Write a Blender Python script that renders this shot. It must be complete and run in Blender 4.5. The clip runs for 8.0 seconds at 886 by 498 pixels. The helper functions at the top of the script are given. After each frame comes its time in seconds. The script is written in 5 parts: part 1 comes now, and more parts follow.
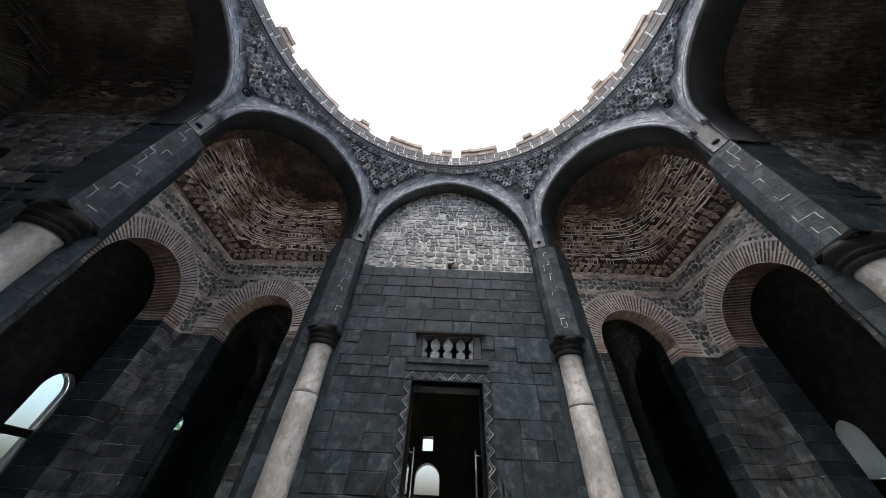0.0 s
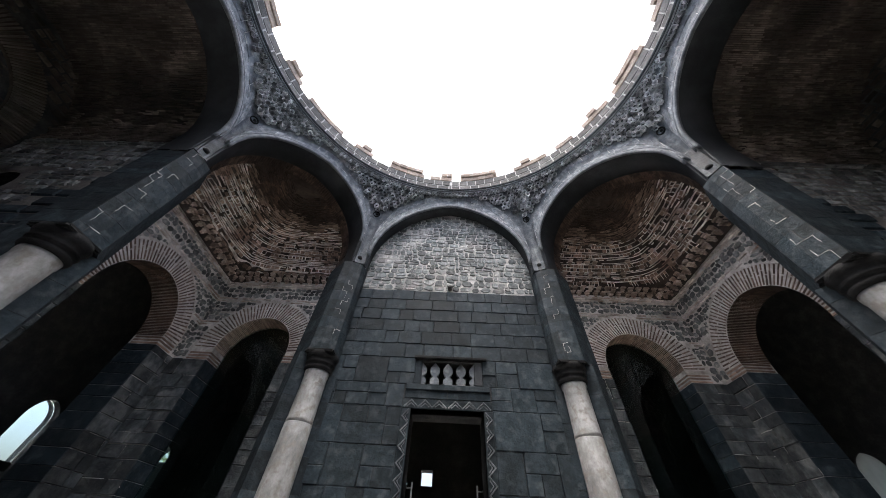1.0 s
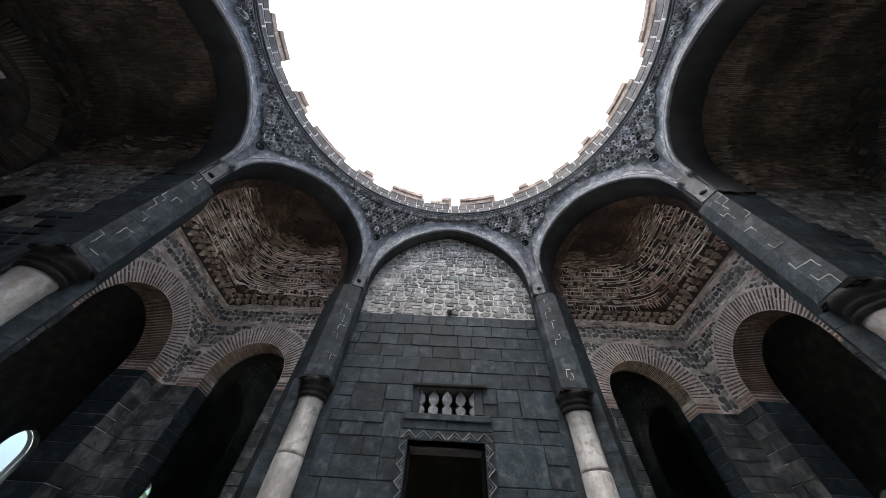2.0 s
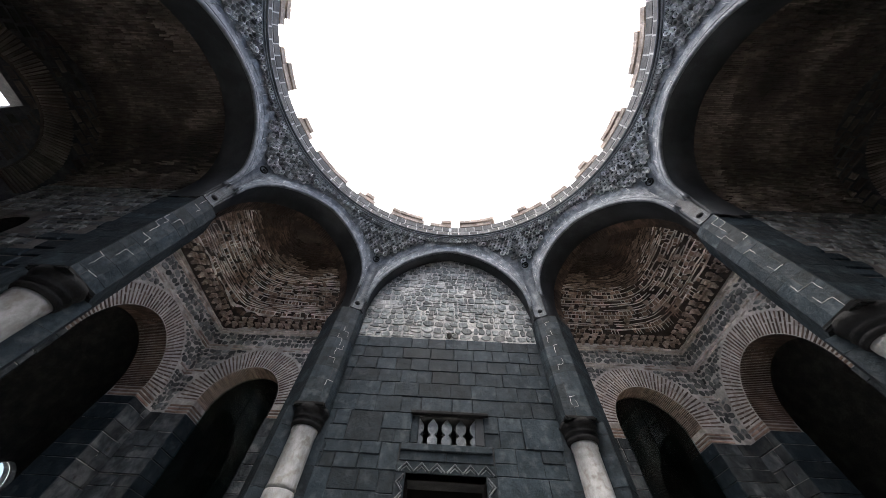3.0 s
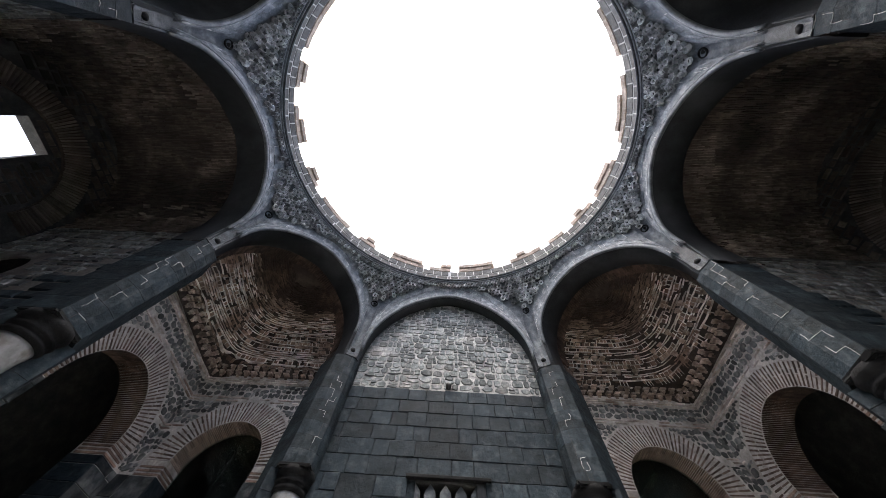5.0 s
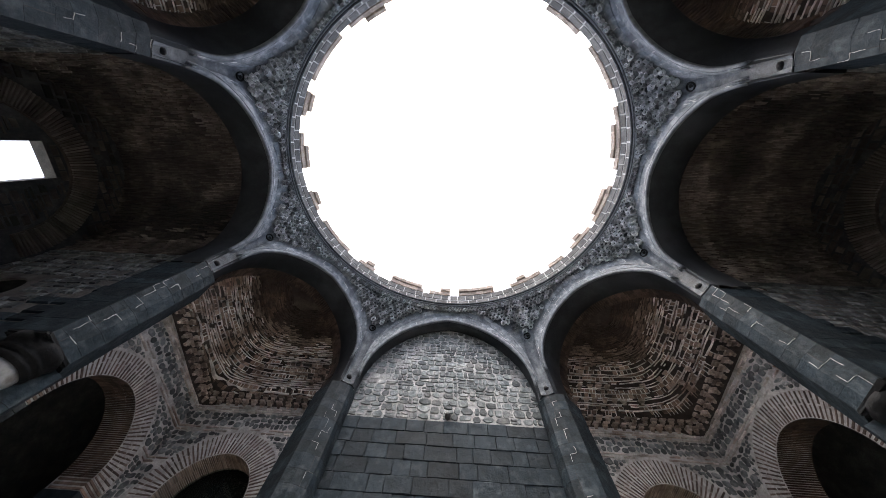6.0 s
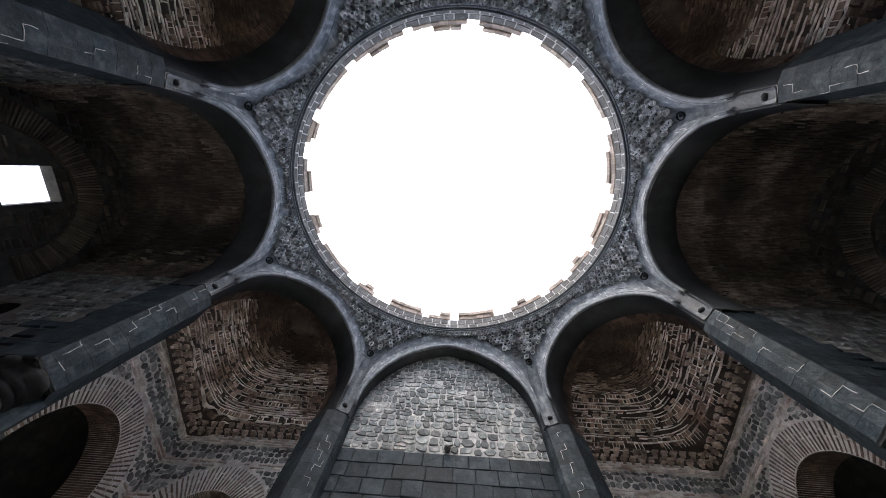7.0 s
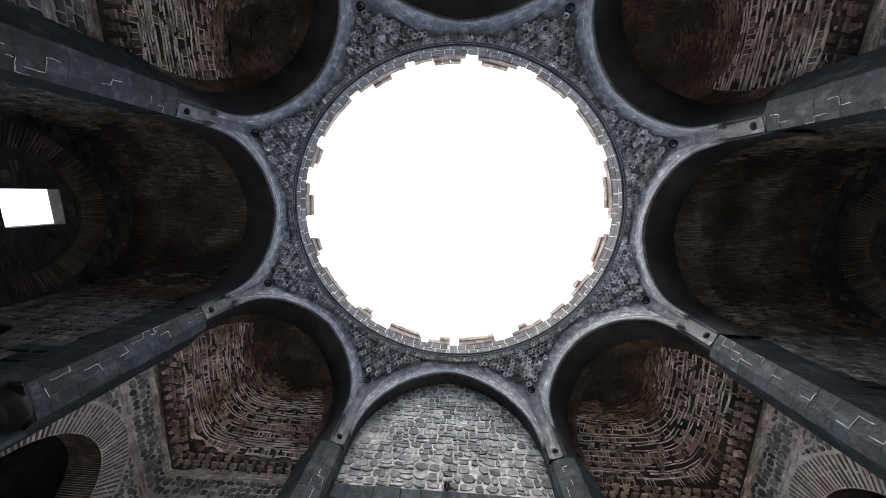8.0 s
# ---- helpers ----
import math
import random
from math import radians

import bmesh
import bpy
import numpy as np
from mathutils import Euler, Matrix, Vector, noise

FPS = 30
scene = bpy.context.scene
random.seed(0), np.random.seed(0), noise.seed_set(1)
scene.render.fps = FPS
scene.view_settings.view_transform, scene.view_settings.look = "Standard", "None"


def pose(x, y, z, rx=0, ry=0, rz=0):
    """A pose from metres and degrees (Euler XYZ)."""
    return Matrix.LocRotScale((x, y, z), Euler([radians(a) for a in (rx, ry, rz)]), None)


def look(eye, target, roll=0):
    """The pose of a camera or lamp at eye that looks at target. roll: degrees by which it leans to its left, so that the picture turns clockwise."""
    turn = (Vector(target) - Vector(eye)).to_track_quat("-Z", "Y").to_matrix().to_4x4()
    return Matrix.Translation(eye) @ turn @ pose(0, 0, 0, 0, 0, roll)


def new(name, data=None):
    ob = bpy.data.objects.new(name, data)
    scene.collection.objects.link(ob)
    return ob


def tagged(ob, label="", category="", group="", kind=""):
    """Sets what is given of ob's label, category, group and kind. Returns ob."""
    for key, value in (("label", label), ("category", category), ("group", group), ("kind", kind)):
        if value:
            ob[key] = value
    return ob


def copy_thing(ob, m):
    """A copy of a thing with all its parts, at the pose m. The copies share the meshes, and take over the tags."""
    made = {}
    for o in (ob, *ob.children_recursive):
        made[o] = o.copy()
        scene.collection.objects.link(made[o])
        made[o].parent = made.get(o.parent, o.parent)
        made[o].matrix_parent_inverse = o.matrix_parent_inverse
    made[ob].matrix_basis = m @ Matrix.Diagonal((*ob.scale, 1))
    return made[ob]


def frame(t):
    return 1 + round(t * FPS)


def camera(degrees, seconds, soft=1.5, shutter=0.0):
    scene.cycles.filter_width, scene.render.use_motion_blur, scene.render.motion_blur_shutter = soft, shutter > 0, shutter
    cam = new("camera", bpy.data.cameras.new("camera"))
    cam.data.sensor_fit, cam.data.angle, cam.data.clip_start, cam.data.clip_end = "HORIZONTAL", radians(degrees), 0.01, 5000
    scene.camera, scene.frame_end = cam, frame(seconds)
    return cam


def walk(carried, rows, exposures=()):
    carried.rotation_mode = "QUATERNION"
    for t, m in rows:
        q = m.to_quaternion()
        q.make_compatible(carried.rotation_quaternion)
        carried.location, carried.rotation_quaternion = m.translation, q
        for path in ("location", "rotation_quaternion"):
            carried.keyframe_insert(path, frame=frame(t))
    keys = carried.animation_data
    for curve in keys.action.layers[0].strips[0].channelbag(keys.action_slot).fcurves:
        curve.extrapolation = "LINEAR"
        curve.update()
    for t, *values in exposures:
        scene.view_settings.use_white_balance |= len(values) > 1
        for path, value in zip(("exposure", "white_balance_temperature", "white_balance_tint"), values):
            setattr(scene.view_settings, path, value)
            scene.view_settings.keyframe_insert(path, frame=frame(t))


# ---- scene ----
# Domed hall of a ruined basalt church: an octagon of arches under an open oculus.
# x east, y north, origin on the floor under the oculus.
EX, EY, EZ = 0.0, -0.62, 1.5
cam = camera(113.5, 8.0, soft=0.75)
PATH = [
    (0, pose(EX, EY, EZ, 133.38, -2.37, -0.76)),
    (0.5, pose(EX, EY, EZ, 135.61, -2.39, -0.78)),
    (1, pose(EX, EY, EZ, 137.83, -2.42, -0.81)),
    (1.5, pose(EX, EY, EZ, 140.11, -2.46, -0.94)),
    (3, pose(EX, EY, EZ, 146.73, -2.46, -1.12)),
    (3.5, pose(EX, EY, EZ, 148.79, -2.54, -1.23)),
    (4, pose(EX, EY, EZ, 150.99, -2.59, -1.33)),
    (4.5, pose(EX, EY, EZ, 153.19, -2.54, -1.35)),
    (6, pose(EX, EY, EZ, 160.10, -2.61, -1.76)),
    (6.5, pose(EX, EY, EZ, 162.37, -2.60, -1.79)),
    (7, pose(EX, EY, EZ, 164.66, -2.58, -1.84)),
    (7.5, pose(EX, EY, EZ, 166.94, -2.60, -1.94)),
    (8, pose(EX, EY, EZ, 169.22, -2.59, -2.00)),
]
walk(cam, PATH, exposures=[(0, 2.25, 6250, 8), (8, 2.25, 6250, 8)])

# ---- light: a white overcast sky seen through the open dome ----
world = bpy.data.worlds.new("sky")
scene.world = world
world.use_nodes = True
wn = world.node_tree.nodes
sky = wn.new("ShaderNodeTexSky")
sky.sky_type, sky.sun_disc = "NISHITA", False
sky.sun_elevation, sky.sun_rotation = radians(79), radians(220)
sky.dust_density, sky.air_density = 10.0, 1.0
wn["Background"].inputs[1].default_value = 0.15
world.node_tree.links.new(sky.outputs[0], wn["Background"].inputs[0])
sun = new("sun", bpy.data.lights.new("sun", "SUN"))
sun.data.energy, sun.data.angle, sun.data.color = 0.8, radians(80), (1.0, 0.99, 0.98)
sun.matrix_world = look((-1.5, -3.0, 30), (0, 0, 10))


# ---- materials ----
def mat(name, cols, scale=3.0, rough=0.85, bump=0.4, fine=40.0, per="none", vary=0.0, spec=0.3, stretch=(1, 1, 1), stain=None, stain_scale=0.6, crisp=0.0):
    """Stone-like surface: colours mixed by coarse noise, fine grain, relief; vary: brightness spread from piece to piece."""
    m = bpy.data.materials.new(name)
    m.use_nodes = True
    n, l = m.node_tree.nodes, m.node_tree.links
    b = n["Principled BSDF"]
    b.inputs["Specular IOR Level"].default_value = spec
    co = n.new("ShaderNodeNewGeometry")
    mp = n.new("ShaderNodeMapping")
    mp.inputs["Scale"].default_value = stretch
    l.new(co.outputs["Position"], mp.inputs[0])
    a = n.new("ShaderNodeTexNoise")
    a.inputs["Scale"].default_value, a.inputs["Detail"].default_value, a.inputs["Roughness"].default_value = scale, 8, 0.65
    l.new(mp.outputs[0], a.inputs["Vector"])
    r = n.new("ShaderNodeValToRGB")
    e = r.color_ramp.elements
    e[0].position, e[1].position = 0.32 + crisp, 0.68 - crisp
    e[0].color, e[1].color = (*cols[0], 1), (*cols[-1], 1)
    if len(cols) == 3:
        x = e.new(0.5)
        x.color = (*cols[1], 1)
    l.new(a.outputs[0], r.inputs[0])
    out = r.outputs[0]
    if stain:
        sn = n.new("ShaderNodeTexNoise")
        sn.inputs["Scale"].default_value, sn.inputs["Detail"].default_value = stain_scale, 6
        l.new(co.outputs["Position"], sn.inputs["Vector"])
        sr = n.new("ShaderNodeValToRGB")
        sr.color_ramp.elements[0].position, sr.color_ramp.elements[1].position = 0.52, 0.68 - crisp
        l.new(sn.outputs[0], sr.inputs[0])
        mx = n.new("ShaderNodeMixRGB")
        mx.inputs[2].default_value = (*stain, 1)
        l.new(sr.outputs[0], mx.inputs[0])
        l.new(out, mx.inputs[1])
        out = mx.outputs[0]
    f = n.new("ShaderNodeTexNoise")
    f.inputs["Scale"].default_value, f.inputs["Detail"].default_value, f.inputs["Roughness"].default_value = fine, 6, 0.7
    l.new(mp.outputs[0], f.inputs["Vector"])
    hs = n.new("ShaderNodeHueSaturation")
    mr = n.new("ShaderNodeMapRange")
    mr.inputs[3].default_value, mr.inputs[4].default_value = 0.35, 1.65
    l.new(f.outputs[0], mr.inputs[0])
    val = mr.outputs[0]
    if per != "none":
        src = n.new("ShaderNodeObjectInfo").outputs["Random"] if per == "object" else co.outputs["Random Per Island"]
        m2 = n.new("ShaderNodeMapRange")
        m2.inputs[3].default_value, m2.inputs[4].default_value = 1 - vary, 1 + vary
        l.new(src, m2.inputs[0])
        mu = n.new("ShaderNodeMath")
        mu.operation = "MULTIPLY"
        l.new(val, mu.inputs[0])
        l.new(m2.outputs[0], mu.inputs[1])
        val = mu.outputs[0]
    l.new(val, hs.inputs["Value"])
    l.new(out, hs.inputs["Color"])
    l.new(hs.outputs[0], b.inputs["Base Color"])
    rr = n.new("ShaderNodeMapRange")
    rr.inputs[3].default_value, rr.inputs[4].default_value = rough - 0.15, min(1.0, rough + 0.12)
    l.new(f.outputs[0], rr.inputs[0])
    l.new(rr.outputs[0], b.inputs["Roughness"])
    ad = n.new("ShaderNodeMath")
    l.new(a.outputs[0], ad.inputs[0])
    l.new(f.outputs[0], ad.inputs[1])
    bp = n.new("ShaderNodeBump")
    bp.inputs["Strength"].default_value, bp.inputs["Distance"].default_value = bump, 0.02
    l.new(ad.outputs[0], bp.inputs["Height"])
    l.new(bp.outputs[0], b.inputs["Normal"])
    return m


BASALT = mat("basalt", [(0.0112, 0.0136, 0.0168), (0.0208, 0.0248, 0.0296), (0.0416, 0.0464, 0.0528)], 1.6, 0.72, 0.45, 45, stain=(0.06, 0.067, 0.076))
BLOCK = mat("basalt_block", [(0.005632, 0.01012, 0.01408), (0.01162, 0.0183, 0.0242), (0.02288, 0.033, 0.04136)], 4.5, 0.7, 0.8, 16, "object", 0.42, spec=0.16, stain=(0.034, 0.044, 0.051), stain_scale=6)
BLOCK_J = mat("basalt_block_rest", [(0.005632, 0.01012, 0.01408), (0.01162, 0.0183, 0.0242), (0.02288, 0.033, 0.04136)], 4.5, 0.7, 0.8, 16, "island", 0.42, spec=0.16, stain=(0.034, 0.044, 0.051), stain_scale=6)
DUSTY_BLOCK = mat("dusty_basalt_block", [(0.02, 0.024, 0.027), (0.042, 0.048, 0.052), (0.085, 0.092, 0.096)], 4.5, 0.85, 1.2, 20, "object", 0.45, spec=0.15, stain=(0.12, 0.125, 0.125), stain_scale=3.0)
LIMEY = mat("weathered_basalt", [(0.06, 0.072, 0.086), (0.125, 0.143, 0.162), (0.2, 0.221, 0.24)], 2.6, 0.55, 0.7, 26, stain=(0.27, 0.285, 0.3), stain_scale=4.5, spec=0.4)
LIMEY_P = mat("weathered_block", [(0.0506, 0.06072, 0.0736), (0.1012, 0.1159, 0.1325), (0.1656, 0.1822, 0.1996)], 5, 0.55, 0.8, 24, "object", 0.3, spec=0.45, stain=(0.22, 0.232, 0.245), stain_scale=5)
LIMEY_J = mat("weathered_block_rest", [(0.0506, 0.06072, 0.0736), (0.1012, 0.1159, 0.1325), (0.1656, 0.1822, 0.1996)], 5, 0.55, 0.8, 24, "island", 0.3, spec=0.45, stain=(0.22, 0.232, 0.245), stain_scale=5)
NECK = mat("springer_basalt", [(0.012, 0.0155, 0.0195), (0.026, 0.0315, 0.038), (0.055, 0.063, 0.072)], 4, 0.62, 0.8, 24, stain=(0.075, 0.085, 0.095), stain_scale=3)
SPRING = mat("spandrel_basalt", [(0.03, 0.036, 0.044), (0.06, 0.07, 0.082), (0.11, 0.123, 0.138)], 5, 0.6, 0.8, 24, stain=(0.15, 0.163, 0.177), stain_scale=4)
ROLL = mat("worn_basalt_roll", [(0.05, 0.058, 0.068), (0.11, 0.122, 0.137), (0.2, 0.215, 0.235)], 4, 0.55, 0.5, 35, spec=0.45)
MORTAR = mat("lime_mortar", [(0.399, 0.3942, 0.3847), (0.5035, 0.4987, 0.4892), (0.608, 0.6032, 0.5938)], 5, 0.95, 0.8, 26)
TYMP_BED = mat("old_grey_mortar", [(0.234, 0.2313, 0.225), (0.396, 0.3888, 0.378), (0.576, 0.5652, 0.5508)], 3.2, 0.95, 1.0, 18, stain=(0.27, 0.265, 0.256), stain_scale=1.6)
TYMP_STONE = mat("tympanum_stone", [(0.06, 0.069, 0.071), (0.125, 0.139, 0.141), (0.28, 0.292, 0.286)], 5.0, 0.8, 0.9, 26, "object", 0.55, stain=(0.38, 0.37, 0.355), stain_scale=1.7)
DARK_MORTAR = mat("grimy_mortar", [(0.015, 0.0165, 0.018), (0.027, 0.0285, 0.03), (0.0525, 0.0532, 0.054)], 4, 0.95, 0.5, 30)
BED = mat("earth_mortar", [(0.25, 0.228, 0.21), (0.44, 0.414, 0.392), (0.6, 0.574, 0.55)], 3.0, 0.95, 1.3, 14, stain=(0.25, 0.23, 0.213), stain_scale=2.2)
RUBBLE = mat("rubble_stone", [(0.055, 0.06, 0.062), (0.115, 0.121, 0.121), (0.24, 0.24, 0.232)], 5, 0.82, 0.9, 26, "object", 0.6)
RUBBLE_J = mat("rubble_stone_rest", [(0.05, 0.052, 0.055), (0.1, 0.1, 0.1), (0.18, 0.175, 0.165)], 4, 0.85, 0.8, 30, "island", 0.5)
BRICK = mat("fired_brick", [(0.06, 0.04, 0.033), (0.1, 0.07, 0.058), (0.17, 0.128, 0.106)], 6, 0.9, 0.6, 40, "object", 0.4)
BRICK_J = mat("fired_brick_rest", [(0.11, 0.072, 0.057), (0.205, 0.144, 0.114), (0.36, 0.275, 0.225)], 3, 0.9, 0.8, 34, "island", 0.5)
SMEAR = mat("mortared_brick", [(0.38, 0.335, 0.305), (0.66, 0.612, 0.58), (0.88, 0.845, 0.815)], 3.5, 0.93, 0.9, 30, "island", 0.35, stain=(0.24, 0.165, 0.13), stain_scale=1.1)
DARK_BRICK = mat("sooty_brick", [(0.009, 0.0078, 0.0072), (0.042, 0.0345, 0.03), (0.165, 0.138, 0.12)], 0.75, 0.92, 0.9, 30, "island", 0.5, stain=(0.011, 0.01, 0.0094), stain_scale=0.45)
DARK_BRICK_P = mat("sooty_arch_brick", [(0.03, 0.025, 0.0225), (0.075, 0.063, 0.056), (0.15, 0.128, 0.114)], 1.3, 0.92, 0.8, 36, "object", 0.4)
SIDE_BRICK = mat("brown_smoked_brick", [(0.035, 0.0285, 0.025), (0.11, 0.089, 0.077), (0.28, 0.232, 0.2)], 1.6, 0.92, 1.2, 24, "island", 0.3, stain=(0.03, 0.025, 0.0225), stain_scale=0.9)
# Dark backing colour: stands for the shade in pits and gaps between bricks.
SHADE_BED = mat("sooty_mortar", [(0.016, 0.0125, 0.0105), (0.04, 0.031, 0.026), (0.085, 0.067, 0.057)], 1.5, 0.95, 0.7, 30)
MID_BRICK = mat("smoked_brick", [(0.08316, 0.0605, 0.04807), (0.1782, 0.1342, 0.1087), (0.3208, 0.253, 0.209)], 2.2, 0.92, 0.8, 36, "island", 0.45)
BLACK_BRICK = mat("black_soot_brick", [(0.012, 0.009, 0.0075), (0.05, 0.034, 0.0275), (0.15, 0.1, 0.078)], 1.3, 0.94, 0.7, 40, "island", 0.35)
DRUM = mat("grey_drum_stone", [(0.05867, 0.05695, 0.05504), (0.088, 0.08568, 0.08387), (0.132, 0.1285, 0.1258)], 4, 0.85, 0.5, 35, "object", 0.35)
TUFF = mat("brown_brick", [(0.2975, 0.2223, 0.1759), (0.4091, 0.3304, 0.2738), (0.5453, 0.4575, 0.3911)], 5, 0.9, 0.5, 35, "object", 0.3)
MARBLE = mat("old_marble", [(0.15, 0.153, 0.156), (0.215, 0.222, 0.229), (0.27, 0.278, 0.287)], 3.0, 0.55, 0.7, 14, stain=(0.165, 0.158, 0.153), stain_scale=8.0, stretch=(1, 1, 0.7), crisp=0.04)
ARCH_BED = mat("arch_mortar", [(0.26, 0.236, 0.22), (0.4, 0.374, 0.354), (0.54, 0.515, 0.494)], 4, 0.95, 0.8, 22)
DRUM_MORTAR = mat("drum_mortar", [(0.28, 0.273, 0.264), (0.42, 0.41, 0.398), (0.56, 0.548, 0.534)], 5, 0.95, 0.8, 26)
TEETH = mat("corbel_brick", [(0.15, 0.107, 0.086), (0.3, 0.23, 0.194), (0.54, 0.46, 0.41)], 5, 0.92, 0.8, 30, "object", 0.5)
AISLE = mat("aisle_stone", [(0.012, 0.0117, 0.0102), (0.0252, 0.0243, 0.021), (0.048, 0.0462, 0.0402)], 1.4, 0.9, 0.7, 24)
SMEAR_P = mat("mortared_brick_single", [(0.299, 0.253, 0.2185), (0.5175, 0.46, 0.4197), (0.736, 0.69, 0.6497)], 3.5, 0.93, 0.9, 30, "object", 0.35, stain=(0.2, 0.13, 0.1), stain_scale=1.1)
BED2 = mat("stained_mortar", [(0.072, 0.063, 0.057), (0.12, 0.108, 0.099), (0.192, 0.177, 0.165)], 3, 0.95, 0.8, 26)
BRICK_W = mat("brown_brick_single", [(0.11, 0.072, 0.057), (0.205, 0.144, 0.114), (0.36, 0.275, 0.225)], 3, 0.9, 0.8, 34, "object", 0.5)
BLACK = mat("black_basalt", [(0.0024, 0.0028, 0.0032), (0.0056, 0.006, 0.0068), (0.0128, 0.0136, 0.0152)], 4, 0.75, 0.6, 35, spec=0.12)
FLOOR = mat("stone_floor", [(0.38, 0.37, 0.355), (0.48, 0.47, 0.455), (0.58, 0.57, 0.55)], 2, 0.85, 0.3, 30)
METAL = mat("dark_iron", [(0.015, 0.015, 0.015), (0.035, 0.033, 0.03)], 8, 0.5, 0.1, 60, spec=0.5)


# ---- building helpers ----
def link(name, bm, material, parent=None, label="", smooth=False):
    me = bpy.data.meshes.new(name)
    bmesh.ops.recalc_face_normals(bm, faces=bm.faces)
    bm.to_mesh(me)
    bm.free()
    me.materials.append(material)
    if smooth:
        for p in me.polygons:
            p.use_smooth = True
    ob = new(name, me)
    if parent:
        ob.parent = parent
    return tagged(ob, label)


part = link


def structure(name, bm, material, label, smooth=False):
    return tagged(link(name, bm, material, None, label, smooth), kind="structure")


def empty(name, label, category="", group="", kind=""):
    return tagged(new(name), label, category, group, kind)


def plane_map(origin, n):
    """Local (u to the right, d away from the hall's middle, z up) to the world, for a wall whose outward normal is n."""
    n = Vector((n[0], n[1], 0)).normalized()
    u = Vector((n.y, -n.x, 0))
    m = Matrix.Identity(4)
    m.col[0][:3], m.col[1][:3], m.col[2][:3], m.col[3][:3] = u, n, (0, 0, 1), (origin[0], origin[1], 0)
    return m


def slab(loops, depth, m, bm=None):
    """A wall panel: outer loop and hole loops of (u, z), from d = 0 to depth."""
    bm = bm or bmesh.new()
    edges, rims = [], []
    for loop in loops:
        vs = [bm.verts.new((u, 0, z)) for u, z in loop]
        edges += [bm.edges.new((vs[i], vs[i - 1])) for i in range(len(vs))]
        rims.append(vs)
    old = set(bm.faces)
    bmesh.ops.triangle_fill(bm, use_beauty=True, use_dissolve=False, edges=edges)
    front = [f for f in bm.faces if f not in old]
    back = {}
    for vs in rims:
        for v in vs:
            back[v] = bm.verts.new((v.co.x, depth, v.co.z))
    for f in front:
        bm.faces.new([back[v] for v in reversed(f.verts)])
    for vs in rims:
        for i in range(len(vs)):
            bm.faces.new((vs[i - 1], vs[i], back[vs[i]], back[vs[i - 1]]))
    for vs in rims:
        for v in vs:
            v.co = m @ v.co
            back[v].co = m @ back[v].co
    return bm


def rect(u0, u1, z0, z1):
    return [(u0, z0), (u1, z0), (u1, z1), (u0, z1)]


def arch_pts(h, zs, c=0.0, n=16, mid=0.0):
    """A two-centred arch from its left springing over the apex to the right."""
    r = h + c
    top = math.acos(c / r)
    left = [(mid + c - r * math.cos(top * i / n), zs + r * math.sin(top * i / n)) for i in range(n + 1)]
    return left + [(2 * mid - u, z) for u, z in reversed(left[:-1])]


def arch_hole(h, z0, zs, c=0.0, n=16, mid=0.0):
    return [(mid - h, z0)] + arch_pts(h, zs, c, n, mid) + [(mid + h, z0)]


def prism(bm, pts, z0, z1):
    lo, hi = [bm.verts.new((x, y, z0)) for x, y in pts], [bm.verts.new((x, y, z1)) for x, y in pts]
    bm.faces.new(lo[::-1])
    bm.faces.new(hi)
    for i in range(len(pts)):
        bm.faces.new((lo[i - 1], lo[i], hi[i], hi[i - 1]))
    return lo, hi


def box_faces(vs):
    return [(0, 3, 2, 1), (4, 5, 6, 7), (0, 1, 5, 4), (1, 2, 6, 5), (2, 3, 7, 6), (3, 0, 4, 7)]


class Bulk:
    """Gathers many small blocks into one mesh."""

    def __init__(self, singles=0, name="brick", material=None, parent=None):
        self.v, self.f, self.left, self.spec = [], [], singles, (name, material, parent)

    def block(self, corners):
        if self.left > 0:
            self.left -= 1
            name, material, parent = self.spec
            me = bpy.data.meshes.new(name)
            me.from_pydata([tuple(c) for c in corners], [], box_faces(corners))
            me.materials.append(material)
            new(name, me).parent = parent
            return
        k = len(self.v)
        self.v += [tuple(c) for c in corners]
        self.f += [tuple(k + i for i in q) for q in box_faces(corners)]

    def make(self, name, material, parent, label=""):
        if not self.v:
            return None
        me = bpy.data.meshes.new(name)
        me.from_pydata(self.v, [], self.f)
        me.materials.append(material)
        ob = new(name, me)
        ob.parent = parent
        return tagged(ob, label, kind="stuff")


def tube(bm, pts, r, sides=6, closed=False):
    rings = []
    n = len(pts)
    for i, p in enumerate(pts):
        a = pts[i - 1] if (i or closed) else p
        b = pts[(i + 1) % n] if (i < n - 1 or closed) else p
        t = (Vector(b) - Vector(a)).normalized()
        s = t.cross(Vector((0, 0, 1)))
        s = s.normalized() if s.length > 1e-3 else Vector((1, 0, 0))
        w = s.cross(t)
        rings.append([bm.verts.new(Vector(p) + r * (math.cos(q) * s + math.sin(q) * w)) for q in (2 * math.pi * j / sides for j in range(sides))])
    for i in range(n if closed else n - 1):
        A, B = rings[i], rings[(i + 1) % n]
        for j in range(sides):
            bm.faces.new((A[j - 1], A[j], B[j], B[j - 1]))
    if not closed:
        bm.faces.new(rings[0])
        bm.faces.new(rings[-1][::-1])


